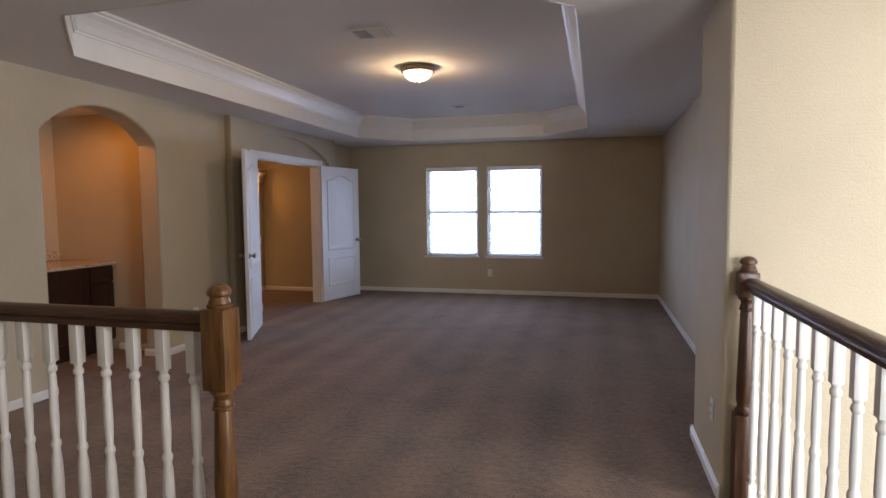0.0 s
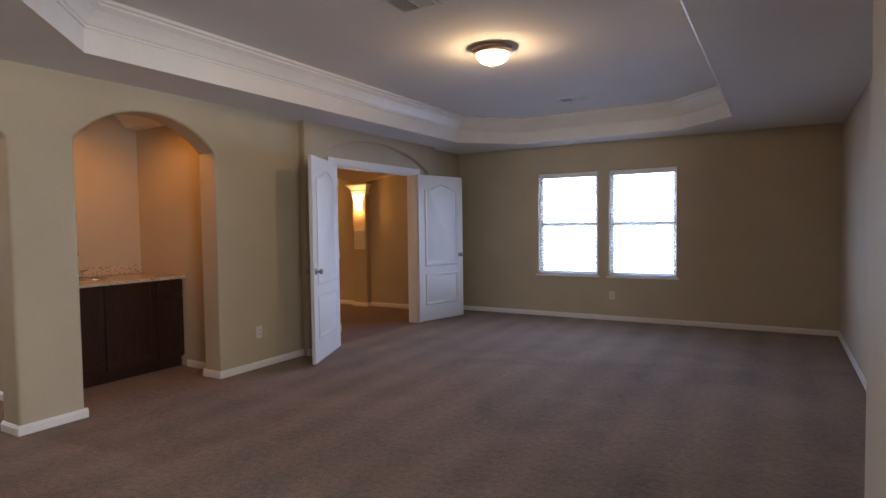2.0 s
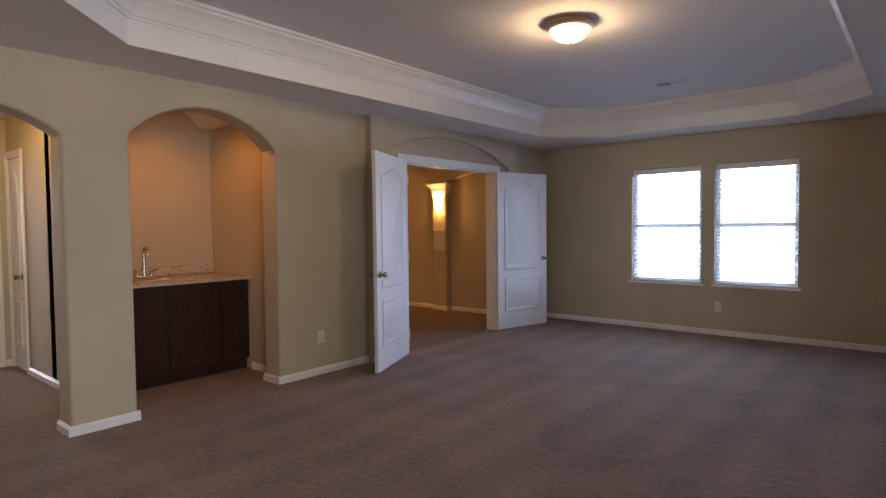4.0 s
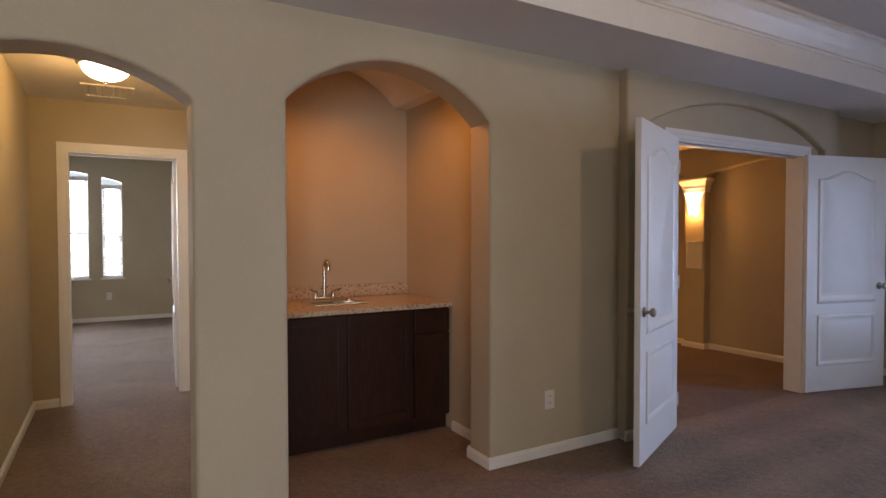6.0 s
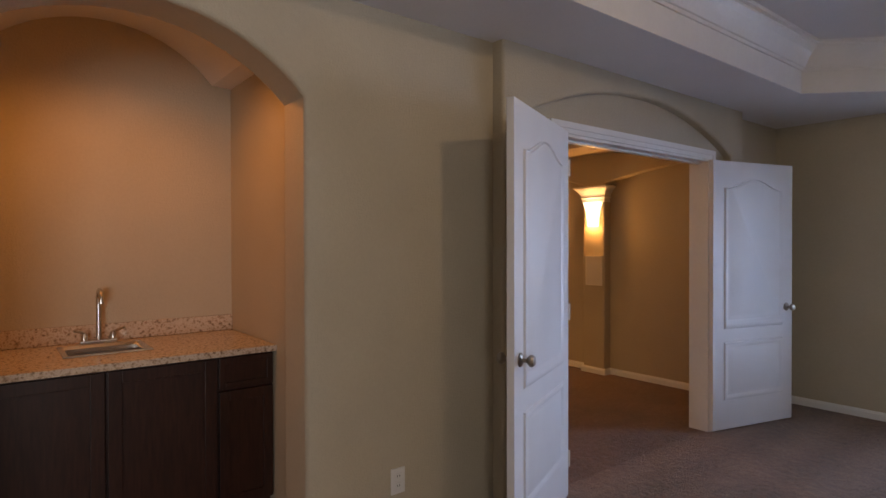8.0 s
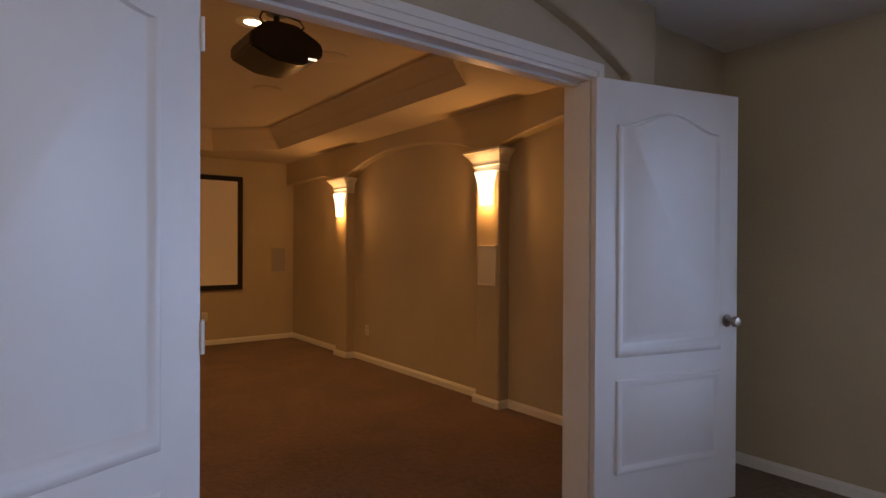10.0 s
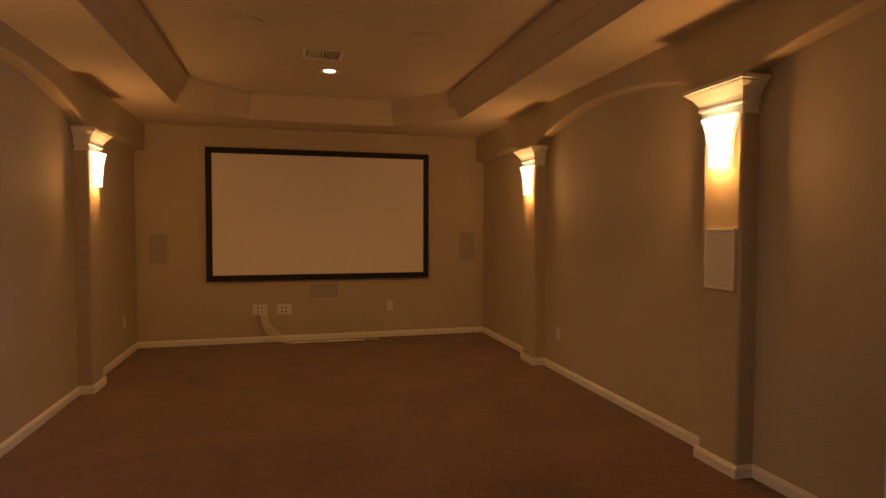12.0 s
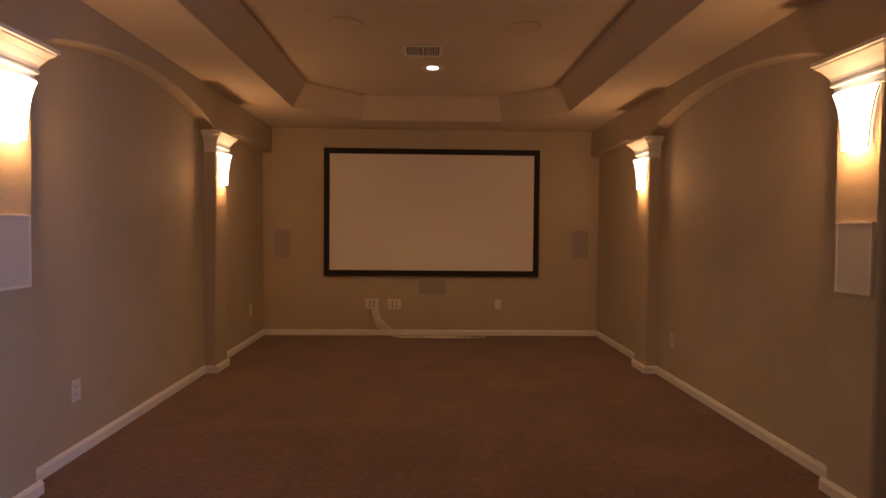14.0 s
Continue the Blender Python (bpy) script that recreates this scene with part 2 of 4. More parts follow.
# ---- plan ----
XW, XE, YN, PIER = -3.675, 1.225, 9.443, 0.877
SOFFIT, TRAY = 2.44, 2.76
PORTAL, TYMP, TH_E = -3.60, -3.66, -3.80
TH_W, TH_N, TH_S, COL_N, COL_S = -9.53, 9.153, 5.28, 9.05, 5.38
TH_SOFFIT, TH_TRAY = 2.38, 2.62
DOOR_L, DOOR_R, DOOR_H = 6.394, 8.116, 2.04

# ---- floors ----
structure("floor", prism(B(), [(-3.70, -3), (1.06, -3), (1.06, 3.27), (1.4, 3.27), (1.4, 9.7), (-3.70, 9.7)], XY, -0.12, 0.0), CARPET,
          "brown cut-pile carpet with vacuum lanes", "carpet")
structure("floor_theater", box(B(), -12, 5.165, -0.12, -3.70, 9.7, 0.0), CARPET_DARK_RED, "cut-pile carpet on the theater floor, darker and redder than the loft", "carpet")
structure("floor_hall", box(B(), -12, -3, -0.12, -3.70, 5.165, 0.0), CARPET_PLAIN, "brown cut-pile carpet in hall, niche and bedroom", "carpet")
structure("floor_foyer", box(B(), 1.06, -3, -2.9, 5, 3.3, -2.75), mat("foyer_tile", (0.45, 0.38, 0.30), rough=0.3, grain=0.1, grain_scale=20, stain=0.1),
          "beige tile floor of the foyer below", "floor")
structure("trim_landing", box(B(), 1.06, -3, -0.28, 1.08, 3.268, 0.02), WHITE, "white painted board along the landing edge", "trim")

# ---- main room walls ----
west = [(-3, 0), (2.32, 0)] + arch(2.32, 3.317, 1.958, 2.118) + [(3.317, 0), (3.728, 0)] + arch(3.728, 4.892, 2.004, 2.262) + [(4.892, 0), (5.96, 0), (5.96, 2.5), (-3, 2.5)]
structure("wall_west", prism(B(), west, YZ, -3.90, XW), PAINT, "beige painted wall with two arched openings", "wall", 0.018)
portal = [(5.92, 0), (6.06, 0)] + arch(6.06, 8.335, 2.08, 2.345) + [(8.335, 0), (8.53, 0), (8.53, 2.5), (5.92, 2.5)]
structure("wall_portal", prism(B(), portal, YZ, -3.70, PORTAL), PAINT, "beige raised wall with a shallow arched recess over double doors", "wall", 0.014)
back = [(5.961, 0), (DOOR_L, 0), (DOOR_L, DOOR_H), (DOOR_R, DOOR_H), (DOOR_R, 0), (8.53, 0), (8.53, 2.5), (5.961, 2.5)]
structure("wall_doorway", prism(B(), back, YZ, TH_E, TYMP), PAINT, "beige wall round the double doorway", "wall")
structure("wall_northwest", box(B(), TH_E, 8.53, 0, -3.72, YN, 2.5), PAINT, "beige painted wall beside the portal", "wall")
structure("wall_theater_east", box(B(), -3.96, 5.1, 0, -3.902, 5.92, 2.8), PAINT, "beige wall between theater and loft", "wall")
WINS = ((-2.41, -1.545), (-1.395, -0.525))
WIN_Z = (0.61, 2.056)
bm = B()
for x0, z0, x1, z1 in ((TH_E, 0, WINS[0][0], 2.5), (WINS[0][1], WIN_Z[0], WINS[1][0], WIN_Z[1]), (WINS[1][1], 0, 1.4, 2.5),
                       (WINS[0][0], 0, WINS[1][1], WIN_Z[0]), (WINS[0][0], WIN_Z[1], WINS[1][1], 2.5)):
    box(bm, x0, YN, z0, x1, YN + 0.16, z1)
structure("wall_north", bm, PAINT, "beige painted wall with two windows", "wall")
structure("wall_east", box(B(), XE, 4.03, 0, XE + 0.13, YN, 2.5), PAINT, "plain beige painted wall", "wall")
structure("wall_foyer_north", prism(B(), [(PIER, 3.27), (5, 3.27), (5, 3.4), (1.355, 3.4), (1.355, 4.03), (PIER, 4.03)], XY, -2.8, 2.5), PAINT,
          "bright beige foyer wall with a rounded end beside the railing", "wall", 0.02)
# Out of view; the opening is made up to let the east fill through.
bm = B()
for y0, z0, y1, z1 in ((-3, -2.8, -0.3, 2.5), (2.2, -2.8, 3.27, 2.5), (-0.3, -2.8, 2.2, 0.0), (-0.3, 2.3, 2.2, 2.5)):
    box(bm, 4.9, y0, z0, 5, y1, z1)
structure("wall_foyer_east", bm, PAINT, "unseen beige foyer wall with an added opening for the fill lamp", "wall")
bm = B()
for x0, z0, x1, z1 in ((-12, -2.8, 1.8, 2.5), (4.2, -2.8, 5, 2.5), (1.8, -2.8, 4.2, -0.2), (1.8, 2.42, 4.2, 2.5)):
    box(bm, x0, -3.1, z0, x1, -2.95, z1)
structure("wall_south", bm, PAINT, "beige wall with the tall foyer window opening", "wall")


def octagon(x0, y0, x1, y1, cut, off=0.0):
    """Rectangle with cut corners, moved inwards by off."""
    x0, y0, x1, y1 = x0 + off, y0 + off, x1 - off, y1 - off
    c = cut - off * (2 - math.sqrt(2))
    return [(x0, y0 + c), (x0 + c, y0), (x1 - c, y0), (x1, y0 + c), (x1, y1 - c), (x1 - c, y1), (x0 + c, y1), (x0, y1 - c)]


def soffit_with_tray(bm, outer, tray, z, top):
    """A slab between z and top with a tray-shaped hole."""
    x0, y0, x1, y1 = outer
    inner = octagon(*tray)
    rim = [(x0, inner[0][1]), (inner[1][0], y0), (inner[2][0], y0), (x1, inner[3][1]), (x1, inner[4][1]), (inner[5][0], y1), (inner[6][0], y1), (x0, inner[7][1])]
    corner = {0: (x0, y0), 2: (x1, y0), 4: (x1, y1), 6: (x0, y1)}
    for i in range(8):
        j = (i + 1) % 8
        outline = [inner[i], rim[i]] + ([corner[i]] if i in corner else []) + [rim[j], inner[j]]
        prism(bm, outline, XY, z, top)
    bmesh.ops.remove_doubles(bm, verts=bm.verts, dist=0.0001)
    return bm


def tray_crown(bm, tray, profile):
    """Sweeps (inset, height) pairs round the tray's edge."""
    rings = [[bm.verts.new((x, y, z)) for x, y in octagon(*tray, off)] for off, z in profile]
    for lo, hi in zip(rings, rings[1:]):
        for i in range(8):
            bm.faces.new((lo[i], lo[(i + 1) % 8], hi[(i + 1) % 8], hi[i]))
    bmesh.ops.recalc_face_normals(bm, faces=bm.faces)
    return bm


MAIN_TRAY = (-3.095, 2.87, 0.185, 8.90, 0.64)
TH_TRAY_BOX = (-9.0, 5.87, -4.45, 8.52, 0.58)
structure("ceiling_soffit", soffit_with_tray(B(), (-3.95, -3.1, 5, 9.6), MAIN_TRAY, SOFFIT, 2.6), CEIL, "pale ceiling border round a raised tray", "ceiling")
structure("ceiling_tray", box(B(), -3.3, 2.6, TRAY, 0.4, 9.1, TRAY + 0.1), CEIL, "pale raised tray ceiling", "ceiling")


def crown_profile(z0, z1, d=0.10):
    h = min(0.17, (z1 - z0) * 0.55)
    return [(-0.004, z0 - 0.004), (0.004, z0 - 0.004), (0.004, z1 - h), (0.016, z1 - h), (0.020, z1 - h + 0.016), (0.030, z1 - h + 0.020), (d * 0.42, z1 - h * 0.62), (d * 0.62, z1 - h * 0.40),
            (d * 0.85, z1 - h * 0.24), (d * 0.86, z1 - h * 0.16), (d, z1 - h * 0.12), (d, z1 + 0.003)]


structure("trim_tray", tray_crown(B(), MAIN_TRAY, crown_profile(SOFFIT, TRAY, 0.13)), WHITE, "white crown moulding round the tray ceiling", "trim")

# ---- theater shell ----
bm = B()
box(bm, TH_W - 0.1, 5.1, 0, TH_W, 9.5, 2.8)
structure("wall_theater_west", bm, PAINT, "tan wall behind the projection screen", "wall")
N1, N2 = (-5.55, -5.27), (-8.05, -7.775)
for name, wall_y, col_y, sign in (("north", TH_N, COL_N, 1), ("south", TH_S, COL_S, -1)):
    structure("wall_theater_" + name, box(B(), TH_W, min(wall_y, wall_y + sign * 0.1), 0, TH_E, max(wall_y, wall_y + sign * 0.1), 2.8), PAINT, "tan textured theater wall", "wall")
    # raised pilasters joined by a beam with arched lower edge
    outline = [(TH_W, 2.09), (N2[0] - 0.35, 2.10), (N2[0], 2.04), (N2[0], 0), (N2[1], 0), (N2[1], 2.05)] + arch(N2[1] + 0.02, N1[0] - 0.02, 2.06, 2.235)
    outline += [(N1[0], 2.05), (N1[0], 0), (N1[1], 0), (N1[1], 2.05)] + arch(N1[1] + 0.02, TH_E + 0.9, 2.06, 2.20)[:10] + [(TH_E, 2.2), (TH_E, 2.6), (TH_W, 2.6)]
    structure("wall_pilasters_" + name, prism(B(), outline, XZ, wall_y + sign * 0.05, col_y), PAINT, "tan pilasters joined by an arched beam", "wall", 0.016)
structure("ceiling_theater", soffit_with_tray(B(), (TH_W - 0.05, 5.15, TH_E, 9.3), TH_TRAY_BOX, TH_SOFFIT, 2.5), TANCEIL, "theater ceiling border round a raised tray", "ceiling")
structure("ceiling_theater_tray", box(B(), -9.3, 5.5, TH_TRAY, -4.2, 8.9, TH_TRAY + 0.1), TANCEIL, "raised theater tray ceiling", "ceiling")
COVE = [(-0.004, 2.376), (0.004, 2.377), (0.030, 2.420), (0.058, 2.472), (0.066, 2.480), (0.090, 2.530), (0.112, 2.574), (0.118, 2.582), (0.126, 2.600), (0.126, 2.623)]
structure("trim_theater_tray", tray_crown(B(), TH_TRAY_BOX, COVE), TANCEIL, "tan painted crown moulding of the theater tray", "trim")


def capital(x, y, sign):
    """A stepped white crown capital round the head of a pilaster."""
    bm = B()
    steps = [(0.0, 1.862), (0.012, 1.862), (0.012, 1.874), (0.006, 1.878), (0.008, 1.905), (0.020, 1.912), (0.020, 1.924), (0.016, 1.928), (0.022, 1.95), (0.045, 1.985), (0.066, 2.004),
             (0.068, 2.012), (0.078, 2.016), (0.078, 2.034), (0.0, 2.034)]
    rings = []
    for off, z in steps:
        a, b = x - 0.14 - off, x + 0.14 + off
        rings.append([bm.verts.new(p) for p in ((a, y + sign * 0.09, z), (a, y - sign * (off + 0.001), z), (b, y - sign * (off + 0.001), z), (b, y + sign * 0.09, z))])
    for lo, hi in zip(rings, rings[1:]):
        for i in range(4):
            bm.faces.new((lo[i], lo[(i + 1) % 4], hi[(i + 1) % 4], hi[i]))
    bmesh.ops.recalc_face_normals(bm, faces=bm.faces)
    return structure("trim_capital", bm, WHITE, "white stepped crown capital on a pilaster", "trim")


for cx in (-5.41, -7.912):
    capital(cx, COL_N, 1)
    capital(cx, COL_S, -1)

# ---- wet bar niche, hall, bedroom shells ----
structure("wall_niche_back", box(B(), -5.2, 3.64, 0, -5.08, 5.16, 2.8), PAINT, "beige niche wall behind the wet bar", "wall")
structure("wall_niche_side", box(B(), -5.08, 5.05, 0, -3.902, 5.16, 2.8), PAINT, "beige side wall of the wet bar niche", "wall")
structure("wall_hall_north", box(B(), -6.4, 3.64, 0, -3.902, 3.725, 2.8), PAINT, "beige wall between hall and wet bar", "wall")
vault = [(3.725, 2.355), (3.84, 2.355)] + arch(3.84, 4.94, 2.36, 2.62) + [(5.05, 2.355), (5.05, 2.75), (3.725, 2.75)]
structure("ceiling_niche", prism(B(), vault, YZ, -5.08, -3.902), CEIL, "vaulted ceiling of the wet bar niche", "ceiling", smooth=True)
structure("wall_hall_south", box(B(), -6.4, 2.35, 0, -3.902, 2.45, 2.6), PAINT, "yellow-lit beige hall wall", "wall")
structure("ceiling_hall", box(B(), -6.7, 2.3, SOFFIT, -3.902, 3.64, 2.55), CEIL, "pale hall ceiling", "ceiling")
bed = [(-0.5, 0), (2.69, 0), (2.69, DOOR_H), (3.51, DOOR_H), (3.51, 0), (4.25, 0), (4.25, 2.6), (-0.5, 2.6)]
structure("wall_hall_west", prism(B(), bed, YZ, -6.52, -6.4), PAINT, "beige wall with the bedroom doorway", "wall")
structure("wall_bedroom_north", box(B(), -11.6, 4.15, 0, -6.52, 4.25, 2.6), PAINT, "beige bedroom wall", "wall")
structure("wall_bedroom_south", box(B(), -11.6, -0.6, 0, -6.4, -0.5, 2.6), PAINT, "beige bedroom wall", "wall")
structure("ceiling_bedroom", box(B(), -11.7, -0.6, 2.6, -6.4, 4.25, 2.7), CEIL, "pale bedroom ceiling", "ceiling")
BED_W = -11.5
BWIN = ((1.26, 1.54), (1.72, 2.665), (2.845, 3.126))


def bed_top(y):
    return 2.37 - 0.155 * ((y - 2.19) / 0.94) ** 2


bm = B()
edges = [-0.5] + [y for w in BWIN for y in w] + [4.15]
for i in range(0, len(edges), 2):
    box(bm, BED_W - 0.12, edges[i], 0, BED_W, edges[i + 1], 2.6)
for y0, y1 in BWIN:
    box(bm, BED_W - 0.12, y0, 0, BED_W, y1, 0.69)
    tops = [(y0 + (y1 - y0) * i / 8, bed_top(y0 + (y1 - y0) * i / 8)) for i in range(9)]
    prism(bm, tops + [(y1, 2.6), (y0, 2.6)], YZ, BED_W - 0.12, BED_W)
structure("wall_bedroom_west", bm, PAINT, "beige bedroom wall with arched windows", "wall")


# ---- baseboards ----
def baseboard(x0, y0, x1, y1, h=0.066, d=0.015):
    """Runs from point to point; the room lies to the left of the way."""
    v = Vector((x1 - x0, y1 - y0, 0))
    n = Vector((-v.y, v.x, 0)).normalized()
    bm = B()
    prof = [(0.0, 0.0), (d, 0.0), (d, h * 0.72), (d * 0.7, h * 0.80), (d * 0.6, h * 0.9), (d * 0.25, h), (0.0, h)]
    ends = [[bm.verts.new((x + n.x * (p + 0.0015), y + n.y * (p + 0.0015), z + 0.002)) for p, z in prof] for x, y in ((x0, y0), (x1, y1))]
    for i in range(len(prof)):
        j = (i + 1) % len(prof)
        bm.faces.new((ends[0][i], ends[0][j], ends[1][j], ends[1][i]))
    bm.faces.new(ends[0])
    bm.faces.new(ends[1][::-1])
    bmesh.ops.recalc_face_normals(bm, faces=bm.faces)
    structure("baseboard", bm, WHITE, "white painted wooden baseboard", "baseboard")


E_ = 0.016
for run in ((XW, 3.728 + E_, XW, 3.317 - E_), (XW, 5.92, XW, 4.886 - E_), (PORTAL, 6.06, PORTAL, 5.92 - E_), (-3.675, 5.92, PORTAL + E_, 5.92),
            (-3.72, YN, -3.72, 8.53), (XE, YN, -3.72, YN), (XE, 4.03, XE, YN), (PIER, 3.27 - E_, PIER, 4.03 + E_), (PIER - E_, 4.03, XE, 4.03)[:4],
            (XW, 3.317, -3.9, 3.317), (-3.9, 3.728, XW, 3.728), (XW, 4.886, -3.9, 4.886), (-3.9, 4.886, -3.9, 5.05), (-3.902, 5.05, -4.36, 5.05),
            (XW, 2.32, XW, -2.95), (-6.4, 2.45, -3.9, 2.45), (-3.9, 3.64, -5.838, 3.64), (-6.4, 2.62, -6.4, 2.45), (-6.4, 3.64, -6.4, 3.58),
            (BED_W, 4.15, BED_W, -0.5), (-6.52, 4.15, BED_W, 4.15),
            (TH_W, TH_N, TH_W, TH_S), (N2[0], TH_N, TH_W, TH_N), (N1[0], TH_N, N2[1], TH_N), (TH_E, TH_N, N1[1], TH_N),
            (TH_W, TH_S, N2[0], TH_S), (N2[1], TH_S, N1[0], TH_S), (N1[1], TH_S, TH_E, TH_S)):
    baseboard(*run)
for a, b in (N1, N2):
    baseboard(b + E_, COL_N, a - E_, COL_N)
    baseboard(a - E_, COL_S, b + E_, COL_S)
    for x, s in ((a, -1), (b, 1)):
        if s < 0:
            baseboard(x, COL_N, x, TH_N)
            baseboard(x, TH_S, x, COL_S)
        else:
            baseboard(x, TH_N, x, COL_N)
            baseboard(x, COL_S, x, TH_S)


# ---- windows ----
def slat_mesh(w):
    bm = B()
    box(bm, -w / 2, -0.024, -0.0012, w / 2, 0.024, 0.0012)
    return mesh("slat", bm, SLAT)


def window(name, at, turn, w, z0, z1, label, slats=True, rail=0.5, grid=False, top=None):
    """A sash window in an opening: the room lies on its -y side."""
    win = tagged(new(name), label, "window", kind="structure")
    win.matrix_world = pose(at[0], at[1], 0, 0, 0, turn)
    mid, f = z0 + (z1 - z0) * rail, 0.05
    bm = B()
    for x0, zz0, x1, zz1 in ((-w / 2, z0, -w / 2 + f, z1), (w / 2 - f, z0, w / 2, z1), (-w / 2 + f, z0, w / 2 - f, z0 + f), (-w / 2 + f, z1 - f, w / 2 - f, z1)):
        box(bm, x0, 0.075, zz0, x1, 0.125, zz1, 0.004)
    part("window_frame", bm, WHITE, win)
    bm = box(B(), -w / 2 + f, 0.07, mid - 0.022, w / 2 - f, 0.12, mid + 0.022, 0.004)
    if grid:
        box(bm, -0.009, 0.085, z0 + f, 0.009, 0.105, mid - 0.022)
        box(bm, -w / 2 + f, 0.085, (z0 + mid) / 2 - 0.009, w / 2 - f, 0.105, (z0 + mid) / 2 + 0.009)
    part("sash_rail", bm, WHITE, win)
    for a, b in ((z0 + f, mid - 0.022), (mid + 0.022, z1 - f)):
        pane = part("pane", box(B(), -w / 2 + f, 0.094, a, w / 2 - f, 0.098, b), GLASS, win)
        pane.visible_shadow = False
    bm = box(B(), -w / 2 - 0.03, -0.035, z0 - 0.024, w / 2 + 0.03, 0.075, z0, 0.006)
    part("window_sill", bm, WHITE, win)
    if slats:
        blind = part("blind", box(B(), -w / 2 + 0.006, 0.012, z1 - 0.07, w / 2 - 0.006, 0.065, z1 - 0.003, 0.004), SLAT, win, "white faux-wood blind with open slats")
        me = slat_mesh(w - 0.024)
        z = z0 + 0.05
        while z < z1 - 0.09:
            s = new("slat", me)
            s.parent = blind
            s.matrix_local = pose(0, 0.038, z, 13)
            z += 0.043
        part("bottom_rail", box(B(), -w / 2 + 0.01, 0.012, z0 + 0.008, w / 2 - 0.01, 0.062, z0 + 0.026, 0.003), SLAT, blind)
        for x in (-w * 0.36, w * 0.36):
            part("cord", tube(B(), [(x, 0.01, z0 + 0.02), (x, 0.01, z1 - 0.05)], 0.0012, 5), SLAT, blind)
        for x, h in ((w * 0.30, z1 - 0.30), (-w * 0.34, mid - 0.14), (w * 0.30, mid - 0.26)):
            part("tassel", lathe(B(), [(0.002, 0.0), (0.007, 0.004), (0.006, 0.03), (0.002, 0.04)], (x, 0.004, h), 8), DARK, blind)
    return win


for i, (a, b) in enumerate(WINS):
    window("window_%d" % (i + 1), ((a + b) / 2, YN), 0, b - a, *WIN_Z, "white double-hung window with open white blinds")
for i, (a, b) in enumerate(BWIN):
    window("window_%d" % (i + 3), (BED_W, (a + b) / 2), 90, b - a, 0.69, min(bed_top(a), bed_top(b)) - 0.04, "white arched-top bedroom window with blinds", rail=0.44, grid=True)


# ---- doors ----
def panel(bm, outline, put, face, sign):
    """A moulded raised panel on a door face; outline runs anticlockwise."""
    c = Vector((sum(u for u, v in outline) / len(outline), sum(v for u, v in outline) / len(outline)))
    us, vs = [u for u, v in outline], [v for u, v in outline]
    w, h = max(us) - min(us), max(vs) - min(vs)
    rings = []
    for inset, lift in ((0.0, 0.0), (0.006, 0.009), (0.014, 0.011), (0.022, 0.009), (0.034, 0.0005), (0.042, 0.0005), (0.060, 0.008)):
        ring = []
        for u, v in outline:
            uu = c.x + (u - c.x) * (w - 2 * inset) / w
            vv = c.y + (v - c.y) * (h - 2 * inset) / h
            ring.append(bm.verts.new(put(uu, vv, face + sign * lift)))
        rings.append(ring)
    n = len(outline)
    for lo, hi in zip(rings, rings[1:]):
        for i in range(n):
            bm.faces.new((lo[i], lo[(i + 1) % n], hi[(i + 1) % n], hi[i]))
    bm.faces.new(rings[-1])


def door_knob(door, x, y, sign):
    bm = lathe(B(), [(0.031, 0.0), (0.032, 0.004), (0.024, 0.010), (0.011, 0.013), (0.010, 0.030), (0.016, 0.036), (0.026, 0.046), (0.027, 0.056), (0.020, 0.066), (0.006, 0.069)], (0, 0, 0), 20, "y")
    if sign < 0:
        bmesh.ops.scale(bm, vec=(1, -1, 1), verts=bm.verts)
        bmesh.ops.recalc_face_normals(bm, faces=bm.faces)
    ob = part("knob", bm, NICKEL, door, "satin nickel door knob", True)
    ob.location = (x, y, 0.895)


def door_leaf(name, hinge, turn, w, label, flip=1):
    """A leaf that runs along +x from its hinge, thickness along y."""
    door = thing(name, label, "door", (*hinge, 0.012), turn)
    h = DOOR_H - 0.02
    part("leaf", box(B(), 0, -0.0175, 0, w, 0.0175, h, 0.002), DOORW, door)
    for sign in (1, -1):
        bm = B()
        m = 0.115
        low = [(m, 0.22), (w - m, 0.22), (w - m, 0.655), (m, 0.655)]
        high = [(m, 0.755), (w - m, 0.755)] + [(w - m - (w - 2 * m) * i / 20, h - 0.205 + 0.08 * math.sin(math.pi * i / 20) ** 2) for i in range(21)]
        for outline in (low, high):
            panel(bm, outline, lambda u, v, q: (u, q, v), sign * 0.0176, sign)
        bmesh.ops.recalc_face_normals(bm, faces=bm.faces)
        part("moulding", bm, DOORW, door, "raised door panels", True)
        door_knob(door, w - 0.07, sign * 0.0175, sign)
    for z in (0.2, 1.02, 1.82):
        part("hinge", lathe(B(), [(0.006, -0.045), (0.006, 0.045)], (-0.004, flip * 0.0205, z), 8), WHITE, door, "painted hinge")
    return door


door_leaf("door_leaf", (-3.612, DOOR_L + 0.018), 270 + 24.5, 0.865, "white two-panel arch-top door leaf standing open", 1)
door_leaf("door_leaf", (-3.637, DOOR_R - 0.012), 90 - 14.5, 0.875, "white two-panel arch-top door leaf folded wide open", -1)
door_leaf("bedroom_door", (-6.54, 3.49), 180 - 4, 0.80, "white two-panel bedroom door standing open", -1)
door_leaf("hall_door", (-6.33, 3.655), 0, 0.425, "narrow closed white two-panel door in the hall", -1)


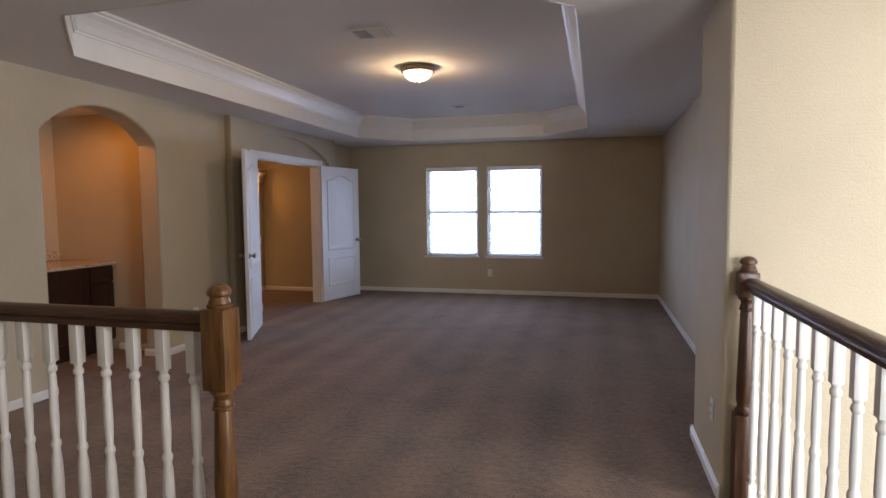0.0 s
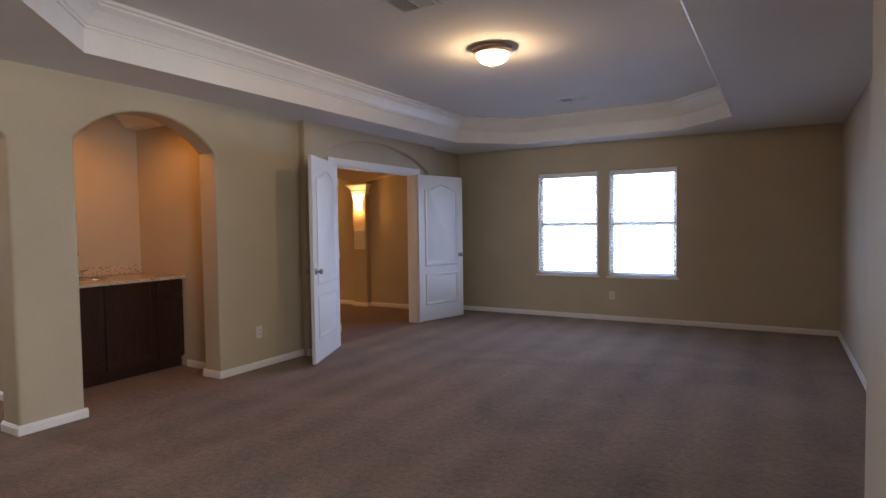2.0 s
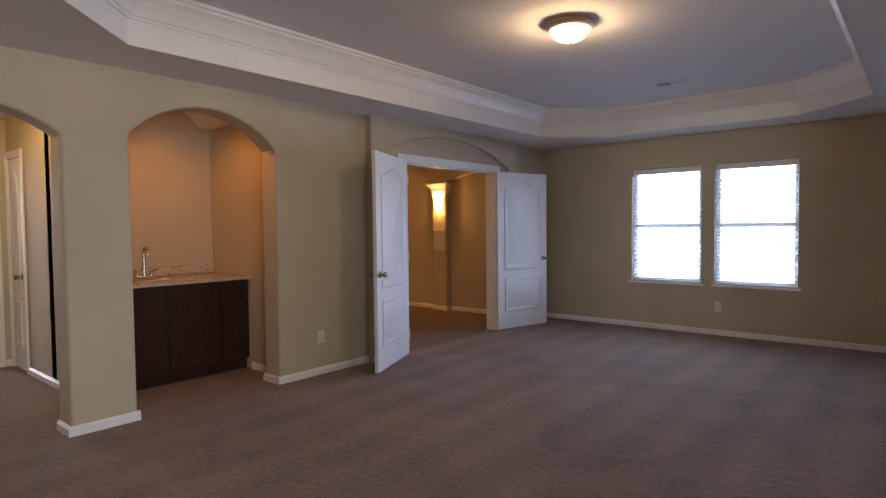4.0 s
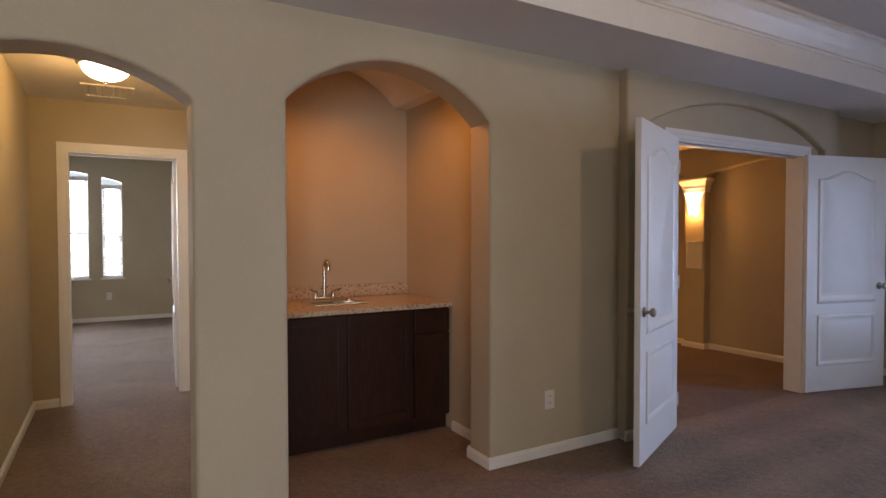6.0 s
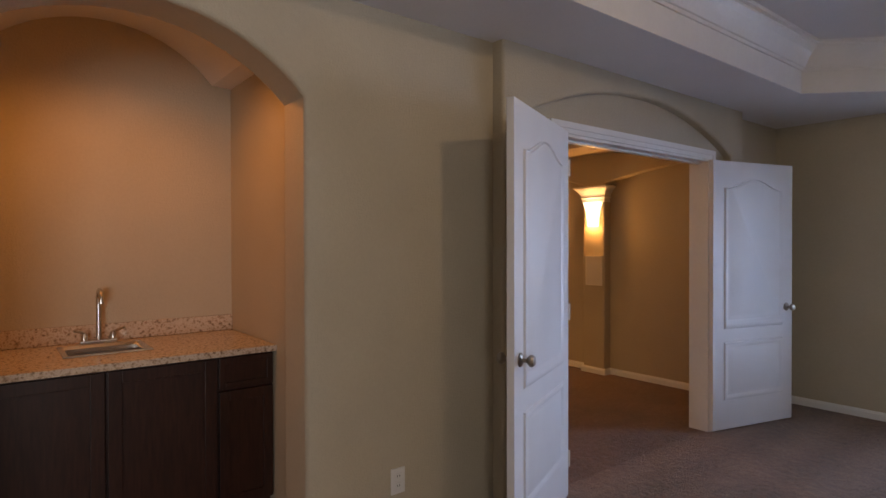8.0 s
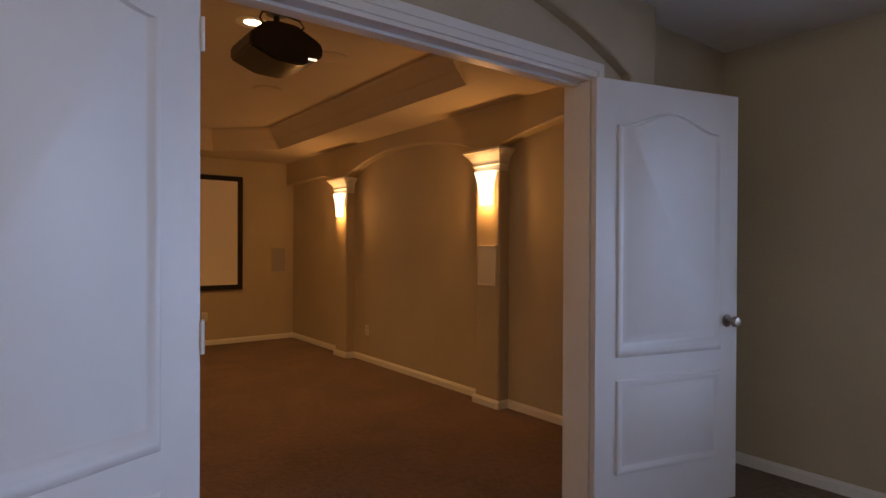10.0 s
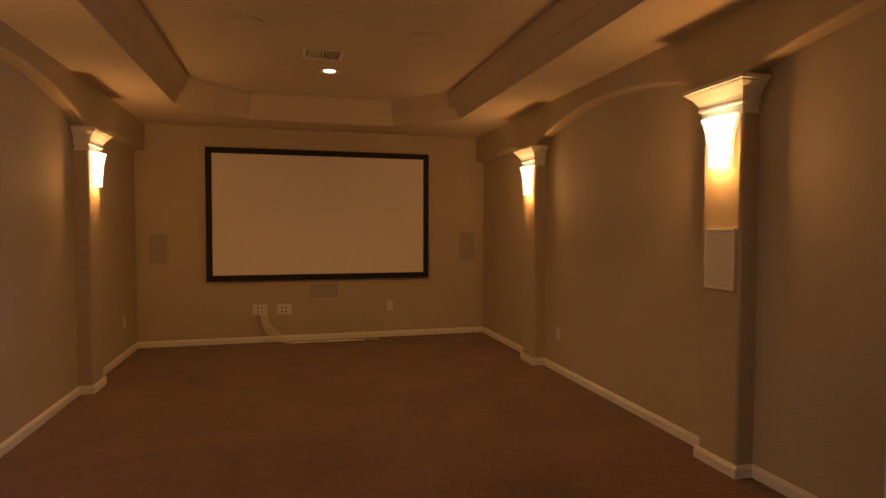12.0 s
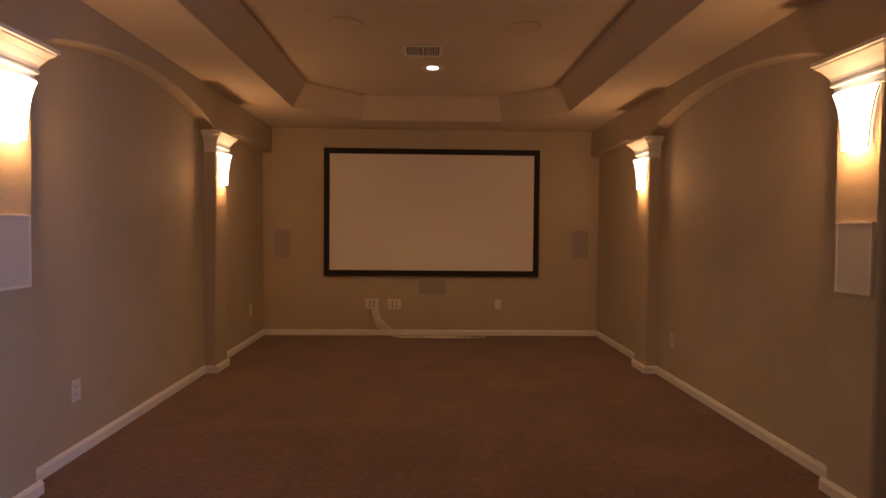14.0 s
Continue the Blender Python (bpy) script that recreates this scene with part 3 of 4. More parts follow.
def casing(name, put, u0, u1, h, w, face, d, label):
    """Three mitred casing boards round an opening, with a stepped profile."""
    ob = tagged(new(name), label, "door frame", kind="structure")
    for nm, outline in (("side", [(u0 - w, 0), (u0, 0), (u0, h), (u0 - w, h + w)]), ("side", [(u1, 0), (u1 + w, 0), (u1 + w, h + w), (u1, h)]),
                        ("head", [(u0, h), (u1, h), (u1 + w, h + w), (u0 - w, h + w)])):
        bm = prism(B(), outline, put, face, face + d * 0.6)
        if nm == "head":
            prism(bm, [(u0 - w * 0.45, h + w * 0.45), (u1 + w * 0.45, h + w * 0.45), (u1 + w, h + w), (u0 - w, h + w)], put, face + d * 0.6, face + d)
        elif outline[0][0] < u0:
            prism(bm, [(u0 - w, 0), (u0 - w * 0.45, 0), (u0 - w * 0.45, h + w * 0.45), (u0 - w, h + w)], put, face + d * 0.6, face + d)
        else:
            prism(bm, [(u1 + w * 0.45, 0), (u1 + w, 0), (u1 + w, h + w), (u1 + w * 0.45, h + w * 0.45)], put, face + d * 0.6, face + d)
        part(nm, bm, WHITE, ob)
    return ob


def jamb(name, put, u0, u1, h, a, b, label):
    ob = tagged(new(name), label, "door frame", kind="structure")
    t = 0.018
    part("side", prism(B(), [(u0 + 0.001, 0), (u0 + t, 0), (u0 + t, h), (u0 + 0.001, h)], put, a, b), WHITE, ob)
    part("side", prism(B(), [(u1 - t, 0), (u1 - 0.001, 0), (u1 - 0.001, h), (u1 - t, h)], put, a, b), WHITE, ob)
    part("head", prism(B(), [(u0 + t, h - t), (u1 - t, h - t), (u1 - t, h - 0.001), (u0 + t, h - 0.001)], put, a, b), WHITE, ob)
    m = a + (b - a) * 0.45
    part("stop", prism(B(), [(u0 + t, h - t - 0.012), (u1 - t, h - t - 0.012), (u1 - t, h - t), (u0 + t, h - t)], put, m - 0.018, m + 0.018), WHITE, ob)
    return ob


casing("trim_doorway", YZ, DOOR_L, DOOR_R, DOOR_H, 0.065, TYMP + 0.002, 0.018, "white moulded casing round the double doorway")
jamb("trim_door_jamb", YZ, DOOR_L, DOOR_R, DOOR_H, TH_E - 0.004, TYMP + 0.004, "white jamb of the double doorway")
casing("trim_bedroom_doorway", YZ, 2.69, 3.51, DOOR_H, 0.062, -6.398, 0.018, "white casing round the bedroom doorway")
jamb("trim_bedroom_jamb", YZ, 2.69, 3.51, DOOR_H, -6.524, -6.396, "white jamb of the bedroom doorway")
casing("trim_hall_doorway", lambda u, v, w: (u, 3.64 - w, v), -6.335, -5.90, DOOR_H, 0.062, 0.002, 0.018, "white casing round the hall door")


# ---- railings ----
def newel(parent, x, y, s, block_top, block_bottom, cap, wood, label):
    """A turned newel: square foot, turned shaft, square block and a knob on top."""
    bm = box(B(), -s / 2, -s / 2, 0, s / 2, s / 2, 0.44, 0.006)
    box(bm, -s / 2, -s / 2, block_bottom, s / 2, s / 2, block_top, 0.010)
    k, b = s / 2, block_bottom
    lathe(bm, [(k * 0.92, 0.438), (k * 0.98, 0.455), (k * 0.80, 0.468), (k * 0.72, 0.48), (k * 0.84, 0.50), (k * 0.86, 0.56), (k * 0.66, b - 0.075), (k * 0.62, b - 0.066), (k * 0.80, b - 0.060), (k * 0.80, b - 0.054),
               (k * 0.70, b - 0.050), (k * 0.72, b - 0.040), (k * 0.62, b - 0.030), (k * 0.74, b - 0.014), (k * 0.90, b - 0.010), (k * 0.90, b + 0.004)], n=24)
    t, c = block_top, cap - block_top
    lathe(bm, [(k * 0.78, t - 0.004), (k * 0.90, t + c * 0.06), (k * 0.90, t + c * 0.14), (k * 0.76, t + c * 0.18), (k * 0.78, t + c * 0.26), (k * 0.68, t + c * 0.36), (k * 0.66, t + c * 0.46), (k * 0.84, t + c * 0.54),
               (k * 0.88, t + c * 0.64), (k * 0.78, t + c * 0.80), (k * 0.52, t + c * 0.94), (k * 0.18, cap)], n=24)
    ob = part("newel_post", bm, wood, parent, label, True)
    ob.location = (x, y, 0)


def baluster_mesh(top, block):
    """White turned baluster: square head, slim shaft with rings, square foot."""
    s = 0.016
    bm = box(B(), -s, -s, top - block, s, s, top, 0.0015)
    box(bm, -s, -s, 0.0, s, s, 0.17, 0.0015)
    b = top - block
    lathe(bm, [(0.015, 0.168), (0.010, 0.185), (0.016, 0.20), (0.011, 0.215), (0.0155, 0.30), (0.0185, 0.42), (0.0185, 0.50), (0.0165, 0.56), (0.0125, 0.60), (0.0165, 0.612), (0.0165, 0.622), (0.0115, 0.634),
               (0.0145, 0.70), (0.0125, b - 0.05), (0.0105, b - 0.040), (0.0165, b - 0.032), (0.0165, b - 0.022), (0.0115, b - 0.012), (0.0155, b + 0.002)], n=10)
    return mesh("baluster", bm, WHITE, True)


def handrail(parent, a, b, z0, z1):
    """A moulded oak rail between two points."""
    a, b = Vector((*a, 0)), Vector((*b, 0))
    side = Vector((-(b - a).y, (b - a).x, 0)).normalized()
    h = z1 - z0
    half = [(0.022, 0), (0.024, h * 0.25), (0.020, h * 0.35), (0.031, h * 0.5), (0.032, h * 0.72), (0.024, h * 0.92), (0.010, h)]
    prof = half + [(-u, v) for u, v in half[::-1]]
    bm = B()
    ends = [[bm.verts.new((p.x + side.x * u, p.y + side.y * u, z0 + v)) for u, v in prof] for p in (a, b)]
    for i in range(len(prof)):
        j = (i + 1) % len(prof)
        bm.faces.new((ends[0][i], ends[0][j], ends[1][j], ends[1][i]))
    bm.faces.new(ends[0])
    bm.faces.new(ends[1][::-1])
    bmesh.ops.recalc_face_normals(bm, faces=bm.faces)
    part("handrail", bm, RAILW, parent, "dark stained oak handrail", True)


def railing(label, a, b, z0, z1, balusters, newel_at, size):
    rail = thing("railing", label, "railing", group="landing railings")
    handrail(rail, a, b, z0, z1)
    newel(rail, *newel_at, *size, "dark stained oak newel post")
    me = baluster_mesh(z0 + 0.003, 0.135)
    for x, y in balusters:
        o = new("baluster", me)
        o.parent, o.location = rail, (x, y, 0)


railing("oak handrail on white turned balusters ending at a large newel", (-0.846, 1.85), (-3.67, 1.85), 1.032, 1.092,
        [(-0.905 - 0.112 * i, 1.85) for i in range(25)], (-0.805, 1.85), (0.084, 1.105, 0.855, 1.178, OAK))
railing("dark oak handrail on white turned balusters beside the open foyer", (0.97, 3.18), (0.97, -2.9), 1.015, 1.075,
        [(0.97, 3.085 - 0.142 * i) for i in range(42)], (0.962, 3.215), (0.085, 1.098, 0.985, 1.17, DARKOAK))


# ---- lamps and ceiling fittings ----
def ceiling_light(at, r, bowl, label):
    lamp = thing("ceiling_light", label, "ceiling light", at)
    part("pan", lathe(B(), [(r * 0.80, 0.0), (r * 0.98, -0.010), (r, -0.024), (r * 0.93, -0.034), (r * 0.97, -0.042), (r * 0.88, -0.052), (r * 0.80, -0.050)], n=40), BRONZE, lamp, "brushed metal pan", True)
    shade = part("shade", lathe(B(), [(r * 0.80, -0.048)] + [(r * 0.80 * math.cos(a), -0.050 - 0.085 * math.sin(a)) for a in [0.15 * i for i in range(1, 10)]], n=40), bowl, lamp, "lit frosted glass bowl", True)
    shade.visible_shadow = False
    part("finial", lathe(B(), [(0.012, -0.132), (0.013, -0.140), (0.007, -0.148), (0.008, -0.154), (0.003, -0.160)], n=12), BRONZE, lamp, "", True)
    return lamp


ceiling_light((-1.39, 5.77, TRAY), 0.165, BOWL, "flush ceiling light with a lit glass bowl on the tray ceiling")
ceiling_light((-5.04, 2.985, SOFFIT), 0.165, BOWL2, "flush hall ceiling light with a lit glass bowl")


def ceiling_vent(at, w, d, slots, label, turn=0, throat=DARK):
    """A louvred register: frame, dark throat and angled slats in two banks."""
    vent = thing("ceiling_vent", label, "vent", at, turn)
    bm = B()
    for x0, y0, x1, y1 in ((-w / 2, -d / 2, w / 2, -d / 2 + 0.025), (-w / 2, d / 2 - 0.025, w / 2, d / 2), (-w / 2, -d / 2 + 0.025, -w / 2 + 0.025, d / 2 - 0.025), (w / 2 - 0.025, -d / 2 + 0.025, w / 2, d / 2 - 0.025)):
        box(bm, x0, y0, -0.012, x1, y1, -0.001, 0.002)
    box(bm, -0.008, -d / 2 + 0.025, -0.010, 0.008, d / 2 - 0.025, -0.001)
    part("frame", bm, PLASTIC, vent)
    part("throat", box(B(), -w / 2 + 0.02, -d / 2 + 0.02, -0.003, w / 2 - 0.02, d / 2 - 0.02, -0.0012), throat, vent)
    for side in (-1, 1):
        me = mesh("slat", box(B(), -0.0012, -d / 2 + 0.026, -0.007, 0.0012, d / 2 - 0.026, 0.006), PLASTIC)
        for i in range(slots):
            x = side * (0.014 + (w / 2 - 0.045) * (i + 0.5) / slots)
            o = new("slat", me)
            o.parent = vent
            o.matrix_local = pose(x, 0, -0.009, 0, side * 38, 0)
    return vent


ceiling_vent((-1.41, 4.62, TRAY), 0.30, 0.26, 7, "white louvred air register on the tray ceiling")
ceiling_vent((-1.43, 7.97, TRAY), 0.32, 0.22, 7, "white louvred air register near the window end")
ceiling_vent((-7.40, 7.11, TH_TRAY), 0.30, 0.26, 8, "beige louvred air register on the theater ceiling", 90)
ceiling_vent((-5.93, 2.99, SOFFIT), 0.34, 0.40, 3, "white return air grille on the hall ceiling", 90, PLASTIC)

for can_x in (-7.87, -5.45):
    can = thing("downlight", "lit recessed downlight with white trim ring", "downlight", (can_x, 7.19, TH_TRAY), group="theater downlights")
    part("trim_ring", lathe(B(), [(0.062, -0.001), (0.098, -0.001), (0.098, -0.006), (0.085, -0.010), (0.064, -0.006)], n=32), WHITE, can, "", True)
    part("lens", lathe(B(), [(0.062, -0.001), (0.061, -0.005), (0.03, -0.008), (0.004, -0.008)], n=28), LENS, can, "glowing lens").visible_shadow = False
can = thing("downlight", "small recessed downlight in the vaulted niche", "downlight", (-4.25, 4.30, 2.612))
part("trim_ring", lathe(B(), [(0.045, 0.01), (0.07, 0.01), (0.07, -0.006), (0.05, -0.008)], n=24), WHITE, can, "", True).visible_shadow = False

for x, y in ((-6.86, 6.59), (-6.86, 7.80), (-5.75, 6.55), (-5.75, 7.85)):
    sp = thing("ceiling_speaker", "round flush ceiling speaker with cloth grille", "speaker", (x, y, TH_TRAY), group="theater ceiling speakers")
    part("rim", lathe(B(), [(0.112, -0.001), (0.120, -0.001), (0.120, -0.005), (0.113, -0.008)], n=36), TANCEIL, sp, "", True)
    part("grille", lathe(B(), [(0.112, -0.001), (0.111, -0.006), (0.05, -0.007), (0.004, -0.007)], n=36), DISC, sp, "", True)


def sconce(x, y, sign):
    """A half-round flared glass shade on a metal backplate."""
    ob = thing("wall_sconce", "lit flared frosted glass sconce on a pilaster", "wall lamp", (x, y, 0), 0 if sign > 0 else 180, "theater sconces")
    rows = [(1.602, 0.068), (1.64, 0.070), (1.69, 0.074), (1.74, 0.081), (1.79, 0.092), (1.83, 0.106), (1.858, 0.119)]
    bm = B()
    rings = []
    for z, r in rows:
        rings.append([bm.verts.new((r * math.cos(a), -0.004 - 0.62 * r * math.sin(a), z)) for a in [math.pi * i / 16 for i in range(17)]])
    for lo, hi in zip(rings, rings[1:]):
        for i in range(16):
            bm.faces.new((lo[i], lo[i + 1], hi[i + 1], hi[i]))
    shade = part("shade", bm, SCONCE, ob, "lit frosted white glass", True)
    shade.visible_shadow = False
    md = shade.modifiers.new("thickness", "SOLIDIFY")
    md.thickness = 0.004
    for s in (-1, 1):
        part("edge_clip", tube(B(), [(s * (r + 0.003), -0.008, z) for z, r in rows], 0.0035, 6), NICKEL, ob)
    part("backplate", box(B(), -0.05, -0.012, 1.66, 0.05, -0.002, 1.80, 0.003), NICKEL, ob)
    point_lamp("bulb_sconce", (x, y - sign * 0.040, 1.655), P_SCONCE, AMBER, 0.03)


for cx in (-5.41, -7.912):
    sconce(cx, COL_N, 1)
    sconce(cx, COL_S, -1)


# ---- theater things ----
def flat_speaker(name, label, m, w, h, d=0.012, face=GRILLE):
    """A framed in-wall speaker; it faces -y of its pose."""
    ob = thing(name, label, "speaker", group="in-wall speakers")
    ob.matrix_world = m
    bm = B()
    for x0, z0, x1, z1 in ((-w / 2, -h / 2, w / 2, -h / 2 + 0.012), (-w / 2, h / 2 - 0.012, w / 2, h / 2), (-w / 2, -h / 2 + 0.012, -w / 2 + 0.012, h / 2 - 0.012), (w / 2 - 0.012, -h / 2 + 0.012, w / 2, h / 2 - 0.012)):
        box(bm, x0, -d, z0, x1, -0.002, z1, 0.002)
    part("rim", bm, PLASTIC if face == CLOTH else PAINT, ob)
    part("grille", box(B(), -w / 2 + 0.0125, -d + 0.002, -h / 2 + 0.0125, w / 2 - 0.0125, -0.003, h / 2 - 0.0125), face, ob)


for cx in (-5.40, ):
    flat_speaker("wall_speaker", "pale rectangular speaker panel on a pilaster", pose(cx, COL_N, 1.12), 0.215, 0.32, 0.016, CLOTH)
    flat_speaker("wall_speaker", "pale rectangular speaker panel on a pilaster", pose(cx, COL_S, 1.12, 0, 0, 180), 0.215, 0.32, 0.016, CLOTH)
flat_speaker("wall_speaker", "tan upright in-wall speaker beside the screen", pose(TH_W, 5.498, 1.055, 0, 0, 90), 0.195, 0.335)
flat_speaker("wall_speaker", "tan upright in-wall speaker beside the screen", pose(TH_W, 8.94, 1.073, 0, 0, 90), 0.205, 0.345)
flat_speaker("wall_speaker", "tan in-wall centre speaker under the screen", pose(TH_W, 7.225, 0.558, 0, 0, 90), 0.335, 0.182)

scr = thing("projection_screen", "wide fixed projection screen with black velvet frame", "projection screen")
S0, S1, T0, T1, F = 5.977, 8.449, 0.697, 2.152, 0.062
for name, y0, z0, y1, z1 in (("frame_side", S0, T0 + F, S0 + F, T1 - F), ("frame_side", S1 - F, T0 + F, S1, T1 - F), ("frame_rail", S0, T0, S1, T0 + F), ("frame_rail", S0, T1 - F, S1, T1)):
    part(name, box(B(), TH_W + 0.002, y0, z0, TH_W + 0.042, y1, z1, 0.004), VELVET, scr, "black velvet frame")
part("fabric", box(B(), TH_W + 0.004, S0 + F - 0.004, T0 + F - 0.004, TH_W + 0.026, S1 - F + 0.004, T1 - F + 0.004), FABRIC, scr, "white screen fabric")

# projector hung from the ceiling
pr = thing("projector", "black ceiling-mounted home cinema projector", "projector", (-5.22, 7.25, 0.0))
bm = B()
body = [(-0.21, 2.345), (-0.21, 2.412), (-0.125, 2.49), (-0.05, 2.505), (0.05, 2.505), (0.185, 2.44), (0.21, 2.415), (0.21, 2.355), (0.08, 2.285), (-0.07, 2.29)]
prism(bm, body, YZ, -0.17, 0.17)
bmesh.ops.bevel(bm, geom=[e for e in bm.edges], offset=0.009, segments=2, affect="EDGES")
part("body", bm, BLACK, pr, "black plastic housing", True)
part("lens", lathe(B(), [(0.055, -0.26), (0.060, -0.25), (0.060, -0.19)], (0.03, 0, 2.385), 24, "x"), BLACK, pr, "projection lens", True)
part("lamp_slot", box(B(), 0.171, 0.12, 2.325, 0.176, 0.17, 2.333), mat("lit_slot", (0.8, 0.7, 0.5), emit=3.0, glow=(1.0, 0.8, 0.5)), pr, "lit status slot")
part("mount_plate", lathe(B(), [(0.06, TH_TRAY - 0.001), (0.06, TH_TRAY - 0.02), (0.022, TH_TRAY - 0.03)], n=20), BLACK, pr, "", True)
part("mount_pole", lathe(B(), [(0.018, 2.48), (0.018, TH_TRAY - 0.02)], n=12), BLACK, pr, "", True)
bm = B()
for s in (-1, 1):
    tube(bm, [(0.05, s * 0.08, 2.485), (0.09, s * 0.13, 2.53), (0.07, s * 0.11, 2.57), (0.02, s * 0.04, 2.60)], 0.006, 8)
part("cable", bm, BLACK, pr, "", True)


# ---- outlets ----
def outlet(at, turn, label, gang=1, kind="duplex"):
    """A wall plate facing -y before it is turned."""
    ob = thing("wall_outlet", label, "outlet", at, turn)
    w = 0.072 * gang + 0.006 * (gang - 1) + 0.002
    part("plate", box(B(), -w / 2, -0.007, -0.058, w / 2, -0.0005, 0.058, 0.003), PLASTIC, ob)
    for g in range(gang):
        x = (g - (gang - 1) / 2) * 0.046
        for z in (-0.021, 0.021):
            if kind == "duplex":
                part("socket", box(B(), x - 0.016, -0.0095, z - 0.014, x + 0.016, -0.006, z + 0.014, 0.003), PLASTIC, ob)
                bm = box(B(), x - 0.007, -0.0102, z - 0.004, x - 0.0045, -0.0092, z + 0.006)
                box(bm, x + 0.0045, -0.0102, z - 0.004, x + 0.007, -0.0092, z + 0.006)
                part("slots", bm, DARK, ob)
            else:
                part("jack", lathe(B(), [(0.009, -0.006), (0.009, -0.011), (0.004, -0.013)], (x, 0, z), 10, "y"), DARK, ob)


outlet((XW, 5.33, 0.345), 90, "white duplex outlet on the beige wall")
outlet((PIER, 3.47, 0.365), 270, "white duplex outlet on the wall end")
outlet((-1.35, YN, 0.345), 0, "white duplex outlet under the windows")
outlet((BED_W, 2.93, 0.40), 90, "white duplex outlet on the bedroom wall")
outlet((-7.48, TH_N, 0.345), 0, "white duplex outlet on the theater wall")
outlet((-6.0, TH_S, 0.356), 180, "white duplex outlet on the theater wall")
outlet((-9.04, TH_S, 0.36), 180, "white duplex outlet on the theater wall")
outlet((TH_W, 7.985, 0.365), 90, "white single wall plate under the screen")
outlet((TH_W, 6.523, 0.367), 90, "white two-gang cable plate with audio leads", 2, "jack")
outlet((TH_W, 6.785, 0.365), 90, "white two-gang socket plate under the screen", 2, "jack")

cables = thing("cable_bundle", "loose pale speaker cables trailing onto the carpet", "cable")
rng = random.Random(4)
for i in range(7):
    y = 6.50 + 0.012 * i
    pts = [(TH_W + 0.012, y, 0.34 + 0.012 * (i % 3)), (TH_W + 0.05, y + 0.03, 0.31), (TH_W + 0.075, y + 0.05, 0.22), (TH_W + 0.09, y + 0.10 + 0.01 * i, 0.11), (TH_W + 0.11, y + 0.18 + 0.015 * i, 0.035),
           (TH_W + 0.12 + 0.012 * i, y + 0.30, 0.008)]
    end = 0.75 + rng.random() * 0.55
    for k in range(1, 5):
        pts.append((TH_W + 0.10 + 0.04 * rng.random() + 0.008 * i, y + 0.30 + end * k / 4 * 0.8, 0.007))
    smooth = []
    for a, b in zip(pts, pts[1:]):
        smooth += [tuple(a[k] + (b[k] - a[k]) * q / 4 for k in range(3)) for q in range(4)]
    part("cable", tube(B(), smooth + [pts[-1]], 0.0042, 6), CABLE, cables, "", True)
    part("plug", lathe(B(), [(0.005, 0), (0.006, 0.012), (0.004, 0.028)], (pts[-1][0], pts[-1][1], 0.008), 8, "y"), DARK if i % 2 else STEEL, cables)

# ---- wet bar ----
FRONT, TOP = -4.40, 0.862


def cabinet(y0, y1, doors, drawer, label):
    """A base cabinet with shaker doors facing +x."""
    cab = thing("base_cabinet", label, "cabinet", group="wet bar cabinets")
    part("body", box(B(), -5.07, y0 + 0.001, 0.10, FRONT - 0.02, y1 - 0.001, TOP, 0.001), DARKW, cab)
    part("toe_kick", box(B(), -5.0, y0 + 0.001, 0.002, FRONT - 0.055, y1 - 0.001, 0.10), DARKW, cab)
    w = (y1 - y0) / doors

    def shaker(name, a, b, z0, z1, f):
        door = part(name, box(B(), FRONT - 0.016, a + f, z0 + f, FRONT - 0.006, b - f, z1 - f), DARKW, cab)
        for p, q, r, s in ((a, z0, a + f, z1), (b - f, z0, b, z1), (a + f, z0, b - f, z0 + f), (a + f, z1 - f, b - f, z1)):
            part("stile" if s - q > f + 0.01 else "rail", box(B(), FRONT - 0.0185, p, q, FRONT + 0.002, r, s, 0.002), DARKW, door)

    for i in range(doors):
        a, b = y0 + w * i + 0.006, y0 + w * (i + 1) - 0.006
        if drawer:
            shaker("drawer", a, b, TOP - 0.165, TOP - 0.012, 0.03)
            shaker("door", a, b, 0.115, TOP - 0.178, 0.05)
        else:
            shaker("door", a, b, 0.115, TOP - 0.012, 0.055)


cabinet(3.728, 4.290, 1, False, "dark espresso shaker base cabinet with one door")
cabinet(4.290, 4.765, 1, False, "dark espresso shaker base cabinet under the sink")
cabinet(4.765, 5.046, 1, True, "narrow dark espresso cabinet with drawer and door")
SX0, SX1, SY0, SY1 = -4.93, -4.64, 4.17, 4.50
bm = B()
for x0, y0, x1, y1 in ((-5.077, 3.727, SX0, 5.048), (SX1, 3.727, -4.368, 5.048), (SX0, 3.727, SX1, SY0), (SX0, SY1, SX1, 5.048)):
    box(bm, x0, y0, TOP + 0.001, x1, y1, 0.893)
bmesh.ops.remove_doubles(bm, verts=bm.verts, dist=0.0001)
